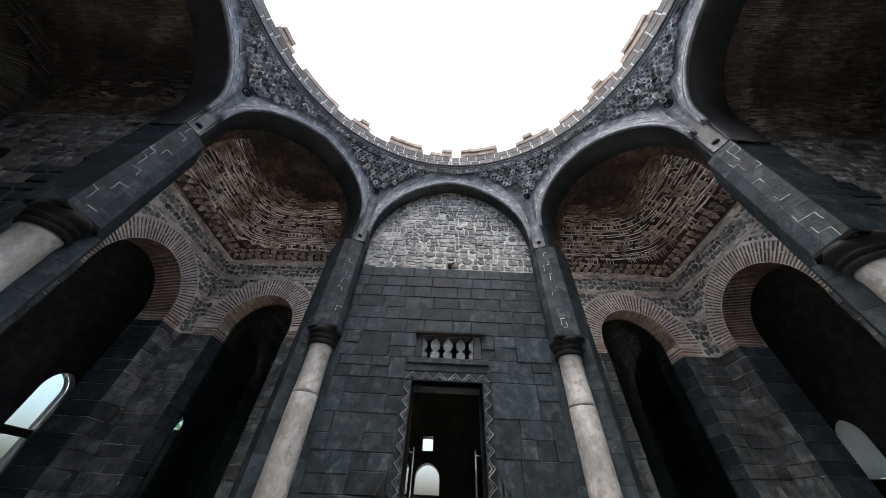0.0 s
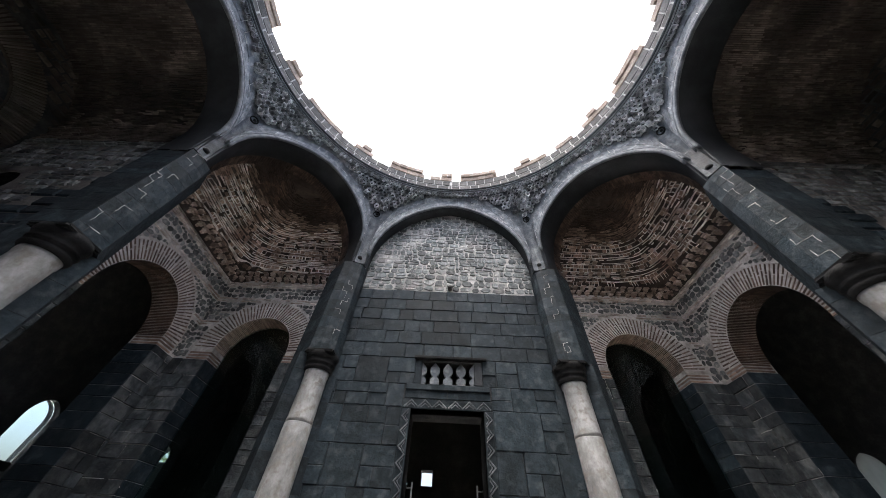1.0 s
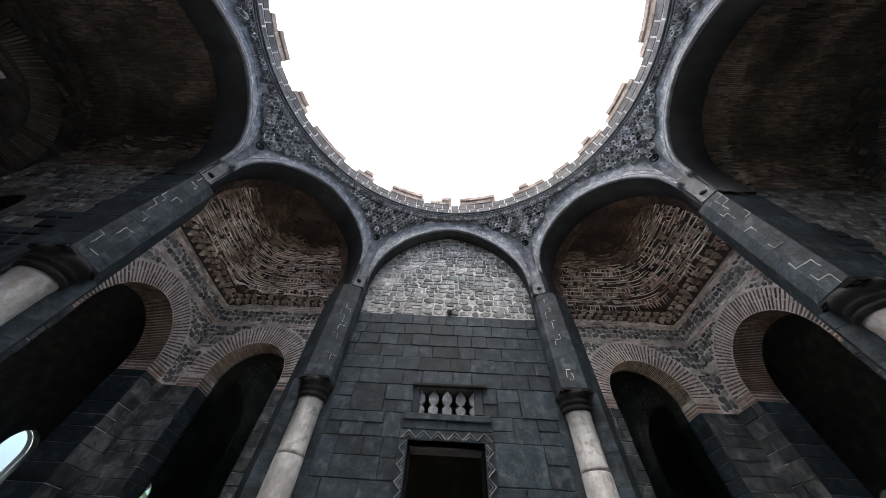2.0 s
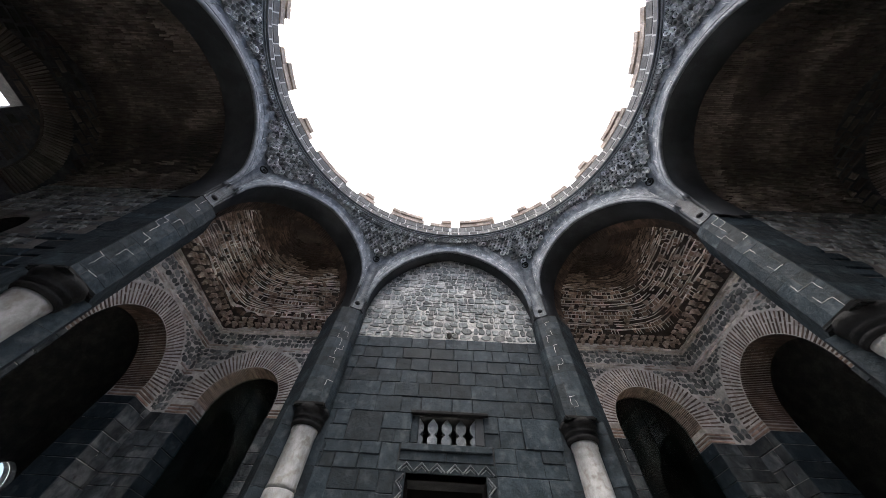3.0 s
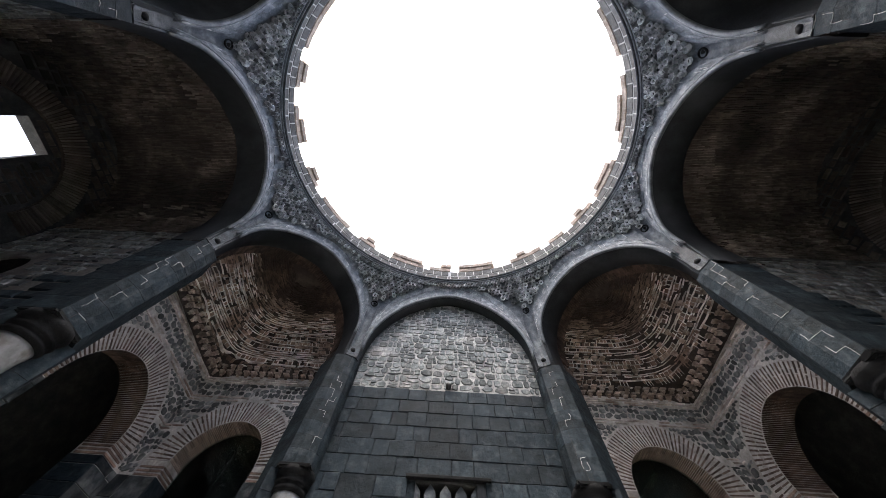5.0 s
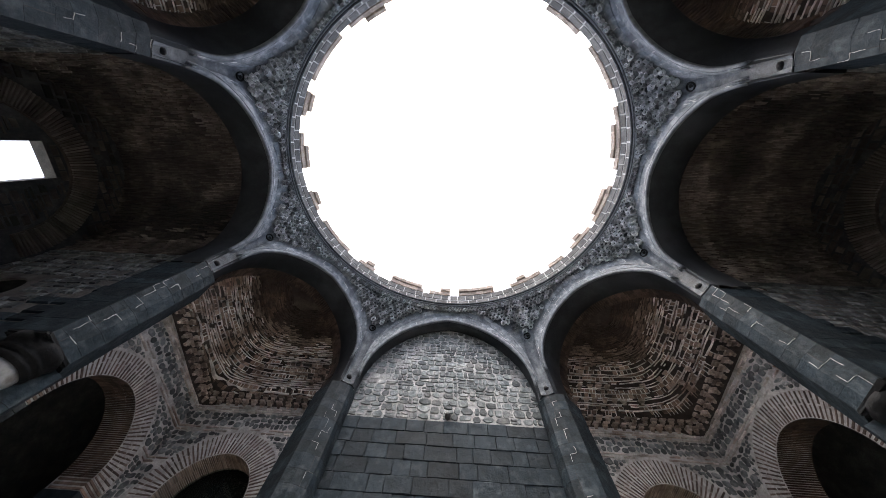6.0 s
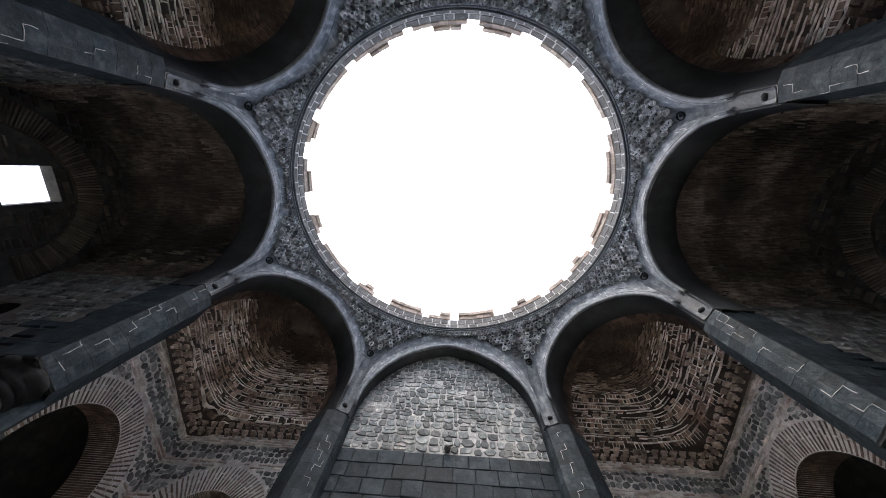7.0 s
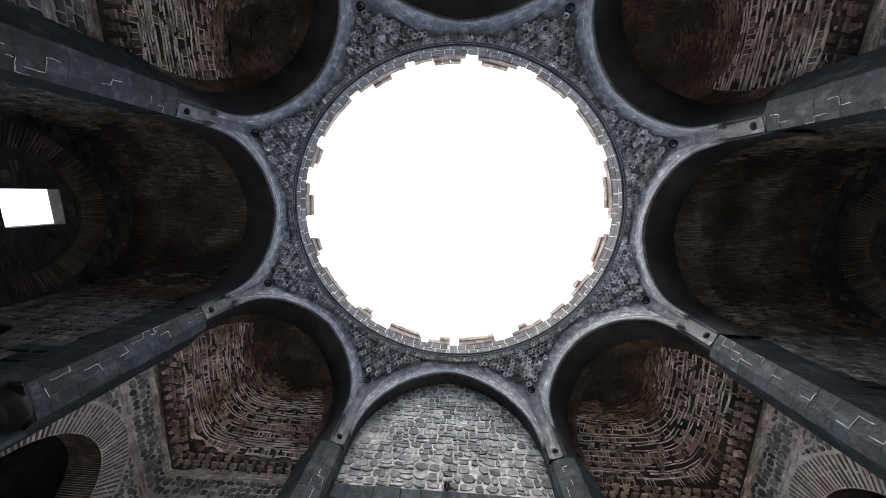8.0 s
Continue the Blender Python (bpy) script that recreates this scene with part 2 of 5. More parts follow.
def lathe(bm, profile, cx=0.0, cy=0.0, n=24):
    rows = [[bm.verts.new((cx + r * math.cos(2 * math.pi * i / n), cy + r * math.sin(2 * math.pi * i / n), z)) for i in range(n)] for r, z in profile]
    for A, B in zip(rows, rows[1:]):
        for i in range(n):
            bm.faces.new((A[i - 1], A[i], B[i], B[i - 1]))
    bm.faces.new(rows[0][::-1])
    bm.faces.new(rows[-1])


HOLE = (2.3, 6.1)           # arched opening in the west bay: distance from its mouth, height of its top

# ---- plan of the octagon ----
V = [(-2.38, 4.81), (2.38, 4.81), (5.01, 1.93), (5.01, -1.93), (2.38, -4.81), (-2.38, -4.81), (-5.01, -1.93), (-5.01, 1.93)]
KNOB_Z, RING_Z = 6.8, 10.1
RX, RY = 4.97, 4.66
YF, XS = 6.07, 6.5          # walls of the corner bays
NAMES = ["north", "north_east", "east", "south_east", "south", "south_west", "west", "north_west"]
DEPTH = [0.4, 0.75, 0.8, 0.75, 0.8, 0.75, 0.8, 0.75]
APEX = [9.62, 9.38, 9.43, 9.45, 9.62, 9.45, 9.43, 9.54]
INSET = [0.17, 0.15, 0.13, 0.13, 0.17, 0.13, 0.10, 0.11]     # arch jambs, from the corners of the octagon
POINT = [0.21, 0.08, 0.08, 0.1, 0.21, 0.1, 0.13, 0.12]       # how far each arch is pointed


class Face:
    def __init__(self, k):
        self.k = k
        p, q = Vector(V[k]), Vector(V[(k + 1) % 8])
        self.half = (q - p).length / 2
        mid = (p + q) / 2
        e = (q - p).normalized()
        self.n = Vector((-e.y, e.x))
        self.m = plane_map(mid, self.n)
        self.h = self.half - INSET[k]
        self.c = POINT[k] * self.h
        self.zs = APEX[k] - math.sqrt(self.h ** 2 + 2 * self.h * self.c)
        self.az0 = math.atan2(p.x, p.y)
        self.az1 = math.atan2(q.x, q.y)
        if self.az1 < self.az0:
            self.az1 += 2 * math.pi


FACES = [Face(k) for k in range(8)]


def ring_pt(az, z, grow=0.0):
    d = Vector((math.sin(az), math.cos(az)))
    s = 1 / math.sqrt((d.x / (RX + grow)) ** 2 + (d.y / (RY + grow)) ** 2)
    return Vector((d.x * s, d.y * s, z))


def spandrel_curve(F, n=20):
    return [(-F.half, KNOB_Z), (-F.h, KNOB_Z), (-F.h, (KNOB_Z + F.zs) / 2)] + arch_pts(F.h, F.zs, F.c, n) + [(F.h, (KNOB_Z + F.zs) / 2), (F.h, KNOB_Z), (F.half, KNOB_Z)]


def spandrel_pt(F, u, z, w):
    A = F.m @ Vector((u, 0, z))
    B = ring_pt(F.az0 + (u / F.half + 1) / 2 * (F.az1 - F.az0), RING_Z)
    P = A.lerp(B, w)
    out = Vector((P.x, P.y, 0)).normalized()
    return P + out * (0.09 * (B - A).length * math.sin(math.pi * w))


def build_face(F):
    wall = empty("arch_wall_" + NAMES[F.k], "dark grey basalt arch with curved spandrels under the dome ring", kind="structure")
    bm = bmesh.new()
    cur = spandrel_curve(F)
    grid = [[bm.verts.new(spandrel_pt(F, u, z, w / 8)) for w in range(9)] for u, z in cur]
    for A, B in zip(grid, grid[1:]):
        for i in range(8):
            if (A[i].co - B[i].co).length > 1e-5 or (A[i + 1].co - B[i + 1].co).length > 1e-5:
                bm.faces.new((A[i], A[i + 1], B[i + 1], B[i]))
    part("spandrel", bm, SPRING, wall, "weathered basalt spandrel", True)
    # soffit and jambs below the arch, one shell with a back
    bm = bmesh.new()
    d = DEPTH[F.k]
    inner = [(-F.h, KNOB_Z)] + arch_pts(F.h, F.zs, F.c, 20) + [(F.h, KNOB_Z)]
    outer = [(-F.h - 0.12, KNOB_Z)] + arch_pts(F.h + 0.12, F.zs, F.c, 20) + [(F.h + 0.12, KNOB_Z)]
    rows = []
    for (u, z), (u2, z2) in zip(inner, outer):
        rows.append([bm.verts.new(F.m @ Vector(c)) for c in ((u, 0.0, z), (u, d, z), (u2, d, z2))])
    for A, B in zip(rows, rows[1:]):
        for i in range(2):
            bm.faces.new((A[i], A[i + 1], B[i + 1], B[i]))
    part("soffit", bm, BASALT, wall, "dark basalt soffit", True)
    bm = bmesh.new()
    rise = [(u, z) for u, z in arch_pts(F.h, F.zs, F.c, 28) if z > F.zs]
    sink = lambda z: 0.1 * max(0.0, min(1.0, (F.zs + 0.7 - z) / 0.6))
    tube(bm, [F.m @ Vector((u, sink(z) - 0.012, z)) for u, z in rise], 0.05, 8)
    tube(bm, [F.m @ Vector((u * (1 + 0.085 / F.h), sink(z) - 0.012, F.zs + (z - F.zs) * (1 + 0.085 / F.h))) for u, z in rise], 0.022)
    part("roll_moulding", bm, ROLL, wall, "", True)
    return wall


WALLS = [build_face(F) for F in FACES]


# ---- piers with half-octagonal shafts ----
def pier(k):
    F0, F1 = FACES[k - 1], FACES[k]
    v = Vector(V[k])
    out = v.normalized()
    t = Vector((out.y, -out.x))
    rnd = random.Random(50 + k)

    def on(F, u, d):
        p = F.m @ Vector((u, d, 0))
        return (p.x, p.y)

    def inner(a, d):
        return tuple(v + t * a + out * d)

    ob = empty("pier_%d" % (k + 1), "dark basalt pier with a chamfered shaft above a column", kind="structure")
    reach = lambda f: 0.18 if f % 8 == 0 else 0.28 if f % 2 else 0.085
    w0, w1 = reach(k - 1), reach(k)

    def outline(g, low=False, s0=-1.0, s1=1.0):
        """The pier's plan, drawn in by g."""
        a0, a1 = w0 - g, w1 - g
        head = [on(F0, F0.half - a0 - 0.06, 0.36 + g), on(F1, -F1.half + a1 + 0.06, 0.36 + g)] if low else [on(F0, F0.half - a0, 0.17 + g), inner(-0.14 + g / 2, -0.02 + g), inner(0.14 - g / 2, -0.02 + g), on(F1, -F1.half + a1, 0.17 + g)]
        return head + [on(F1, -F1.half + a1, DEPTH[k] + 0.05), tuple(v + out * 1.25), on(F0, F0.half - a0, DEPTH[k - 1] + 0.05)]

    bm = bmesh.new()
    prism(bm, outline(0.005), 4.3, KNOB_Z - 0.04)
    part("core", bm, DARK_MORTAR, ob, "dark joint")
    bm = bmesh.new()
    prism(bm, outline(0.012, True), 0, 4.3)
    part("lower_core", bm, DARK_MORTAR, ob)
    z = 4.3
    while z < KNOB_Z - 0.1:
        hgt = min(rnd.choice((0.18, 0.21, 0.24, 0.28)), KNOB_Z - 0.02 - z)
        if KNOB_Z - z - hgt < 0.15:
            hgt = KNOB_Z - 0.02 - z
        gap = rnd.choice((0.0015, 0.003, 0.004))
        full = outline(rnd.uniform(0, 0.0025))
        if rnd.random() < 0.62:
            # split by an upright joint on the inner face
            c = rnd.uniform(-0.06, 0.06)
            e = rnd.choice((0.0035, 0.0045, 0.005))
            a = full[:2] + [inner(c - e, -0.02), tuple(v + t * (c - e) + out * 1.2)] + full[6:]
            b = [inner(c + e, -0.02)] + full[2:6] + [tuple(v + t * (c + e) + out * 1.2)]
            shapes = (a, b)
        else:
            shapes, c = (full,), rnd.uniform(-0.08, 0.08)
        # remains of pale pointing: a stretch of the bed joint with one or two legs
        if rnd.random() < 0.68:
            at = lambda q, zq: Vector((*inner(q, -0.022), zq))
            wob = lambda: rnd.uniform(-0.008, 0.008)
            q0, q1 = sorted((c, rnd.choice((-0.13, 0.13)) if rnd.random() < 0.5 else c + rnd.choice((-0.13, 0.13))))
            q0, q1 = max(q0, -0.13), min(q1, 0.13)
            zj, reachz = z + hgt, rnd.uniform(0.35, 0.8)
            strokes = [[at(q0 + (q1 - q0) * i / 3, zj + wob()) for i in range(4)]]
            if rnd.random() < 0.85:
                strokes.append([at(c + wob(), zj - hgt * reachz * i / 3) for i in range(4)])
            if rnd.random() < 0.6:
                e = q0 if abs(q1 - c) < abs(q0 - c) else q1
                strokes.append([at(e + wob(), zj + 0.12 * i / 2) for i in range(3)])
            bm = bmesh.new()
            for st in strokes:
                tube(bm, st, rnd.uniform(0.0022, 0.0045), 5)
            part("pointing", bm, MORTAR, ob, "pale rest of pointing")
        for sh in shapes:
            bm = bmesh.new()
            prism(bm, sh, z, z + hgt - gap)
            part("block", bm, BLOCK, ob)
        z += hgt
    z = 0.0
    while z < 4.2:
        hgt = min(rnd.uniform(0.32, 0.5), 4.3 - z)
        if 4.3 - z - hgt < 0.2:
            hgt = 4.3 - z
        bm = bmesh.new()
        prism(bm, outline(rnd.uniform(0, 0.006), True), z, z + hgt - 0.006)
        part("block", bm, BLOCK, ob)
        z += hgt
    # head of the shaft, drawn in under the arches
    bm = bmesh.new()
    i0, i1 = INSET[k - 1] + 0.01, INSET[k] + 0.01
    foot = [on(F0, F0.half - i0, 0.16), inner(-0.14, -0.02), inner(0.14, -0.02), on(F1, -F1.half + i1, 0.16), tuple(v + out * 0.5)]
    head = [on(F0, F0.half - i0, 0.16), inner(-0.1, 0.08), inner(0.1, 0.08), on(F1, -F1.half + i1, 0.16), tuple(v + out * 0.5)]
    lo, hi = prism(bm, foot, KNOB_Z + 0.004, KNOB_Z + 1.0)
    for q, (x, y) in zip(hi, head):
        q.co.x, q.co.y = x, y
    # Coloured darker than the spandrel, to put shade at its foot.
    part("console", bm, NECK, ob, "grey basalt springer block, darkened for shade")
    # A black lump stands for the shade inside the drilled hole.
    bm = bmesh.new()
    bmesh.ops.create_icosphere(bm, subdivisions=2, radius=0.075, matrix=Matrix.Translation((*inner(0, 0.03), KNOB_Z + 0.2)))
    for q in bm.verts:
        q.co += Vector(noise.noise_vector(q.co * 14)) * 0.02
    part("knob", bm, BLACK, ob, "black lump standing for the shade of a drilled hole", True)
    return ob


for k in range(8):
    pier(k)

# ---- dome ring ----
def ellipse_lathe(bm, profile, n=160):
    rows = [[bm.verts.new(ring_pt(2 * math.pi * i / n, z, g)) for i in range(n)] for g, z in profile]
    for A, B in zip(rows, rows[1:]):
        for i in range(n):
            bm.faces.new((A[i - 1], A[i], B[i], B[i - 1]))


ring = empty("dome_ring", "carved basalt ring under the broken dome", kind="structure")
bm = bmesh.new()
ellipse_lathe(bm, [(0.1, RING_Z - 0.02), (-0.02, RING_Z), (-0.05, RING_Z + 0.03), (-0.02, RING_Z + 0.06), (-0.03, RING_Z + 0.09), (-0.09, RING_Z + 0.12), (-0.1, RING_Z + 0.16), (-0.07, RING_Z + 0.19), (0.1, RING_Z + 0.2)])
part("moulding", bm, BASALT, ring, "", True)
drum = empty("drum", "low drum of mortared grey stone blocks, broken at the top", kind="structure")
bm = bmesh.new()
ellipse_lathe(bm, [(0.9, RING_Z + 0.15), (-0.036, RING_Z + 0.18), (-0.055, RING_Z + 0.46), (-0.08, RING_Z + 0.745), (0.2, RING_Z + 0.8), (0.6, RING_Z + 0.95), (0.9, RING_Z + 0.15)])
part("core", bm, DRUM_MORTAR, drum, "grey lime mortar core")

# ---- unseen roof slab, added to keep daylight off the aisles; open under the oculus ----
bm = bmesh.new()
n = 96
rows = []
for z in (RING_Z + 0.12, RING_Z + 0.45):
    inn = [bm.verts.new(ring_pt(2 * math.pi * i / n, z, 0.45)) for i in range(n)]
    outr = []
    for i in range(n):
        a = 2 * math.pi * i / n
        d = Vector((math.sin(a), math.cos(a)))
        s = 1 / max(abs(d.x) / 10.0, abs(d.y) / 12.2)
        outr.append(bm.verts.new((d.x * s, d.y * s, z)))
    rows.append((inn, outr))
(i0, o0), (i1, o1) = rows
for i in range(n):
    bm.faces.new((i0[i - 1], i0[i], o0[i], o0[i - 1]))
    bm.faces.new((i1[i - 1], i1[i], o1[i], o1[i - 1]))
    bm.faces.new((i0[i - 1], i0[i], i1[i], i1[i - 1]))
    bm.faces.new((o0[i - 1], o0[i], o1[i], o1[i - 1]))
structure("ceiling", bm, DARK_MORTAR, "unseen roof slab that blocks daylight round the open oculus")

# ---- floor and ground; the unseen floor is pale to bounce light upward ----
bm = bmesh.new()
bmesh.ops.create_grid(bm, x_segments=4, y_segments=4, size=13, matrix=Matrix.Translation((0, 0, 0)))
structure("floor", bm, FLOOR, "pale unseen stone floor that bounces light to the vaults")
bm = bmesh.new()
bmesh.ops.create_grid(bm, x_segments=2, y_segments=2, size=3000, matrix=Matrix.Translation((0, 0, -0.05)))
structure("ground", bm, FLOOR, "bare stony ground outside")

# ---- outer shell, coloured near black to stand for the unlit aisles ----
NORTH, SOUTH, SIDE = 10.0, -11.4, 9.2
outer = {}
m = plane_map((0, NORTH), (0, 1))
bm = slab([rect(-9.9, 9.9, 0, RING_Z + 0.12), arch_hole(0.36, 0.9, 2.42, 0.0, 8, -0.36), rect(-0.57, -0.24, 3.08, 3.46), arch_hole(0.27, 1.2, 3.4, 0.03, 6, -8.47)], 0.45, m)
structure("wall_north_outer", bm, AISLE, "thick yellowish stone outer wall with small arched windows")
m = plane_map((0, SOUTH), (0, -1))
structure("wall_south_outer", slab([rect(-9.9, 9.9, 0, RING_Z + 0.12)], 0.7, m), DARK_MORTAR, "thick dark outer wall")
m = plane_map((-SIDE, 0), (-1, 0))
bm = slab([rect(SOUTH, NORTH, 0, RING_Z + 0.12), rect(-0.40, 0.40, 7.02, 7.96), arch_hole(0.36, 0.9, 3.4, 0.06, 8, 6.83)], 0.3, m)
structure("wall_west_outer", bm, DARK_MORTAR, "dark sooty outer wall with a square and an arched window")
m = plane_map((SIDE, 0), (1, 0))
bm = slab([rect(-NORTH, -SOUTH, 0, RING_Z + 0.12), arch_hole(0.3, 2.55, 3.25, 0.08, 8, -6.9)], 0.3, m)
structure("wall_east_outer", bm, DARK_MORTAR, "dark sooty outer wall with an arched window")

# ---- north wall, walled up between the piers ----
WN = 5.2
m = plane_map((0, WN), (0, 1))
DOOR = (-0.6, 0.75, 3.48)
bm = slab([rect(-2.6, 2.6, 0, 6.26), rect(DOOR[0], DOOR[1], 0, DOOR[2]), rect(-0.46, 0.6, 3.94, 4.4)], 0.7, m)
north = structure("wall_north", bm, DARK_MORTAR, "dark basalt ashlar wall with a doorway and a pierced window")
tymp = structure("wall_tympanum", slab([rect(-2.6, 2.6, 6.26, 9.75)], 0.7, m), TYMP_BED, "arch filled with rubble in pale lime mortar")

# ---- corner bays ----
FRONT = (4.79, 0.9, 4.92)     # arch in the front wall: middle, half width, springing


def corner_bay(sx, sy):
    nm = ("north" if sy > 0 else "south") + ("_east" if sx > 0 else "_west")
    mf = plane_map((0, sy * YF), (0, sy))
    s = sx * sy  # u runs east on the north side, west on the south side
    lo, hi = sorted((s * 2.5, s * (XS + 0.0)))
    mid, h = s * FRONT[0], FRONT[1]
    bm = slab([rect(lo, hi, 0, 7.1), arch_hole(h, 0, FRONT[2], 0.02, 12, mid)], 0.5, mf)
    a = structure("wall_%s_front" % nm, bm, BED, "corner bay wall of rubble over basalt with a brick arch")
    ms = plane_map((sx * XS, 0), (sx, 0))
    s2 = -sx * sy
    lo, hi = sorted((s2 * 2.06, s2 * (YF + 0.5)))
    bm = slab([rect(lo, hi, 0, 7.1), arch_hole(1.02, 0, 4.83, 0.03, 12, s2 * 4.42)], 0.65, ms)
    b = structure("wall_%s_side" % nm, bm, BED, "corner bay wall of rubble over basalt with a brick arch")
    return a, b


BAYS = {(sx, sy): corner_bay(sx, sy) for sx in (-1, 1) for sy in (-1, 1)}


def conch_pt(F, s, v):
    """Vault of a corner bay: a right-angled corner at v = 0 that rounds off into a dome at v = 1."""
    n = Vector((F.n.x, F.n.y))
    sx, sy = math.copysign(1, n.x), math.copysign(1, n.y)
    # corner in local coordinates
    mi = F.m.inverted()
    cu, cd, _ = mi @ Vector((sx * XS, sy * YF, 0))
    e0 = mi @ Vector((sx * 2.45, sy * YF, 0))
    e1 = mi @ Vector((sx * XS, sy * 2.08, 0))
    if e0.x > e1.x:
        e0, e1 = e1, e0
    d0 = DEPTH[F.k] + 0.25
    step = max(0.0, min(1.0, (v - 0.135) / 0.02))      # the brickwork steps in over the corbels
    k = math.sqrt(max(0.0, 1 - v ** 2.4)) * (1 - 0.05 * step)
    r = 0.02 + 0.16 * step + 0.5 * max(0.0, v - 0.04) ** 1.1     # the corner rounds off as it rises
    a = abs(s)
    g = math.sqrt(1 + r * r) - math.sqrt(a * a + r * r)
    u = cu * (1 - v) * (1 - a) + (e1.x if s > 0 else e0.x) * a * (1 - v * 0.35)
    d = d0 + (cd - d0) * g
    # draw in towards the crown
    uc, dc = 0.0, d0 + 0.5
    return F.m @ Vector((uc + (u - uc) * k, dc + (d - dc) * k, 7.0 + 2.75 * v))


VAULTS = {}
for k in (1, 3, 5, 7):
    F = FACES[k]
    bm = bmesh.new()
    mi = F.m.inverted()
    grid = []
    for j in range(21):
        pts = [conch_pt(F, -1 + 2 * i / 32, j / 20) for i in range(33)]
        a, b = mi @ pts[0], mi @ pts[-1]
        a.y = b.y = DEPTH[k] + 0.24
        grid.append([bm.verts.new(p) for p in [F.m @ a] + pts + [F.m @ b]])
    for A, B in zip(grid, grid[1:]):
        for i in range(34):
            bm.faces.new((A[i], A[i + 1], B[i + 1], B[i]))
    bmesh.ops.remove_doubles(bm, verts=bm.verts, dist=1e-4)
    VAULTS[k] = structure("vault_" + NAMES[k], bm, SHADE_BED, "sooty brick half dome over a corner bay", True)
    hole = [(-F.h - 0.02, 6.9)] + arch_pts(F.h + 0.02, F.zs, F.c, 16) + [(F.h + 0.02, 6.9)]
    # Closing sheet behind the arch, in the same shade-dark colour.
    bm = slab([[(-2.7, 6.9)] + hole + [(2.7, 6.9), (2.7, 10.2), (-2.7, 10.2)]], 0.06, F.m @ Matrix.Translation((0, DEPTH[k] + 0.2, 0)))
    structure("wall_over_arch_" + NAMES[k], bm, SHADE_BED, "sooty back of the arch wall")


# ---- barrel vaults of the side bays and the south bay ----
def barrel(k, length):
    F = FACES[k]
    bm = bmesh.new()
    d0 = DEPTH[k]
    pr = arch_pts(2.0, 7.42, 0.04, 14)
    rows = []
    for d in (d0, d0 + length):
        rows.append([bm.verts.new(F.m @ Vector((u * (F.half / 1.93), d, z))) for u, z in pr])
    for i in range(len(pr) - 1):
        bm.faces.new((rows[0][i], rows[0][i + 1], rows[1][i + 1], rows[1][i]))
    return structure("vault_" + NAMES[k], bm, SHADE_BED, "sooty brick barrel vault over a deep bay")


BAY_WALLS = {}
for k, length in ((2, SIDE - 5.01 - 0.8), (6, SIDE - 5.01 - 0.8), (4, 5.8)):
    VAULTS[k] = barrel(k, length)
    F = FACES[k]
    for sg in (-1, 1):
        # u along the bay, from its mouth inwards
        o = F.m @ Vector((sg * 2.0 * F.half / 1.93, DEPTH[k], 0))
        n = F.m.to_3x3() @ Vector((sg, 0, 0))
        m = plane_map((o.x, o.y), (n.x, n.y))
        away = m.to_3x3().inverted() @ (F.m.to_3x3() @ Vector((0, 1, 0)))
        e = 1 if away.x > 0 else -1
        loops = [rect(*sorted((0.0, e * length)), 0, 7.43)]
        if k == 6 and sg == 1:
            loops.append(arch_hole(0.48, HOLE[1] - 1.9, HOLE[1] - 0.48, 0.0, 8, e * HOLE[0]))
        BAY_WALLS[k, sg] = (structure("bay_wall_" + NAMES[k] + ("_a" if sg < 0 else "_b"), slab(loops, 0.05, m), BED2, "rubble side wall of a vaulted bay"), m, e)


# ---- columns ----
def column():
    c = empty("column", "pale weathered marble column with a dark moulded basalt capital", "column", "columns round the octagon")
    bm = bmesh.new()
    lathe(bm, [(0.36, 0), (0.36, 0.12), (0.32, 0.16), (0.33, 0.22), (0.27, 0.3)])
    part("base", bm, BASALT, c, "", True)
    bm = bmesh.new()
    lathe(bm, [(0.24, 0.3), (0.236, 1.2), (0.23, 2.4), (0.226, 3.04), (0.218, 3.055)])
    part("shaft", bm, MARBLE, c, "", True)
    bm = bmesh.new()
    lathe(bm, [(0.212, 3.05), (0.212, 3.07), (0.222, 3.075), (0.226, 3.1), (0.216, 3.13), (0.21, 3.85), (0.222, 3.88), (0.222, 3.95)], n=32)
    for v in bm.verts:
        if v.co.z < 3.12:
            v.co.z += 0.02 * noise.noise(Vector((v.co.x * 7, v.co.y * 7, 3.0)))
    part("upper_shaft", bm, MARBLE, c, "pale marble upper drum above a cracked joint", True)
    bm = bmesh.new()
    lathe(bm, [(0.235, 3.94), (0.262, 3.97), (0.27, 4.0), (0.24, 4.03), (0.27, 4.06), (0.285, 4.09), (0.255, 4.12), (0.285, 4.16), (0.31, 4.21), (0.305, 4.28)], n=32)
    cap = part("capital", bm, BLACK, c, "dark moulded basalt capital", True)
    bm = bmesh.new()
    bmesh.ops.create_cube(bm, size=1, matrix=Matrix.Translation((0, 0, 4.285)) @ Matrix.Diagonal((0.56, 0.56, 0.09, 1)))
    bmesh.ops.bevel(bm, geom=bm.edges[:], offset=0.03, segments=2, affect="EDGES")
    for v in bm.verts:
        v.co += Vector(noise.noise_vector(v.co * 9)) * 0.03
    part("abacus", bm, BLACK, cap, "chipped dark abacus")
    return c


first = column()
for k in range(8):
    v = Vector(V[k])
    p = v + v.normalized() * 0.16
    if k == 0:
        first.location = (p.x, p.y, 0)
    else:
        copy_thing(first, Matrix.Translation((p.x, p.y, 0)))


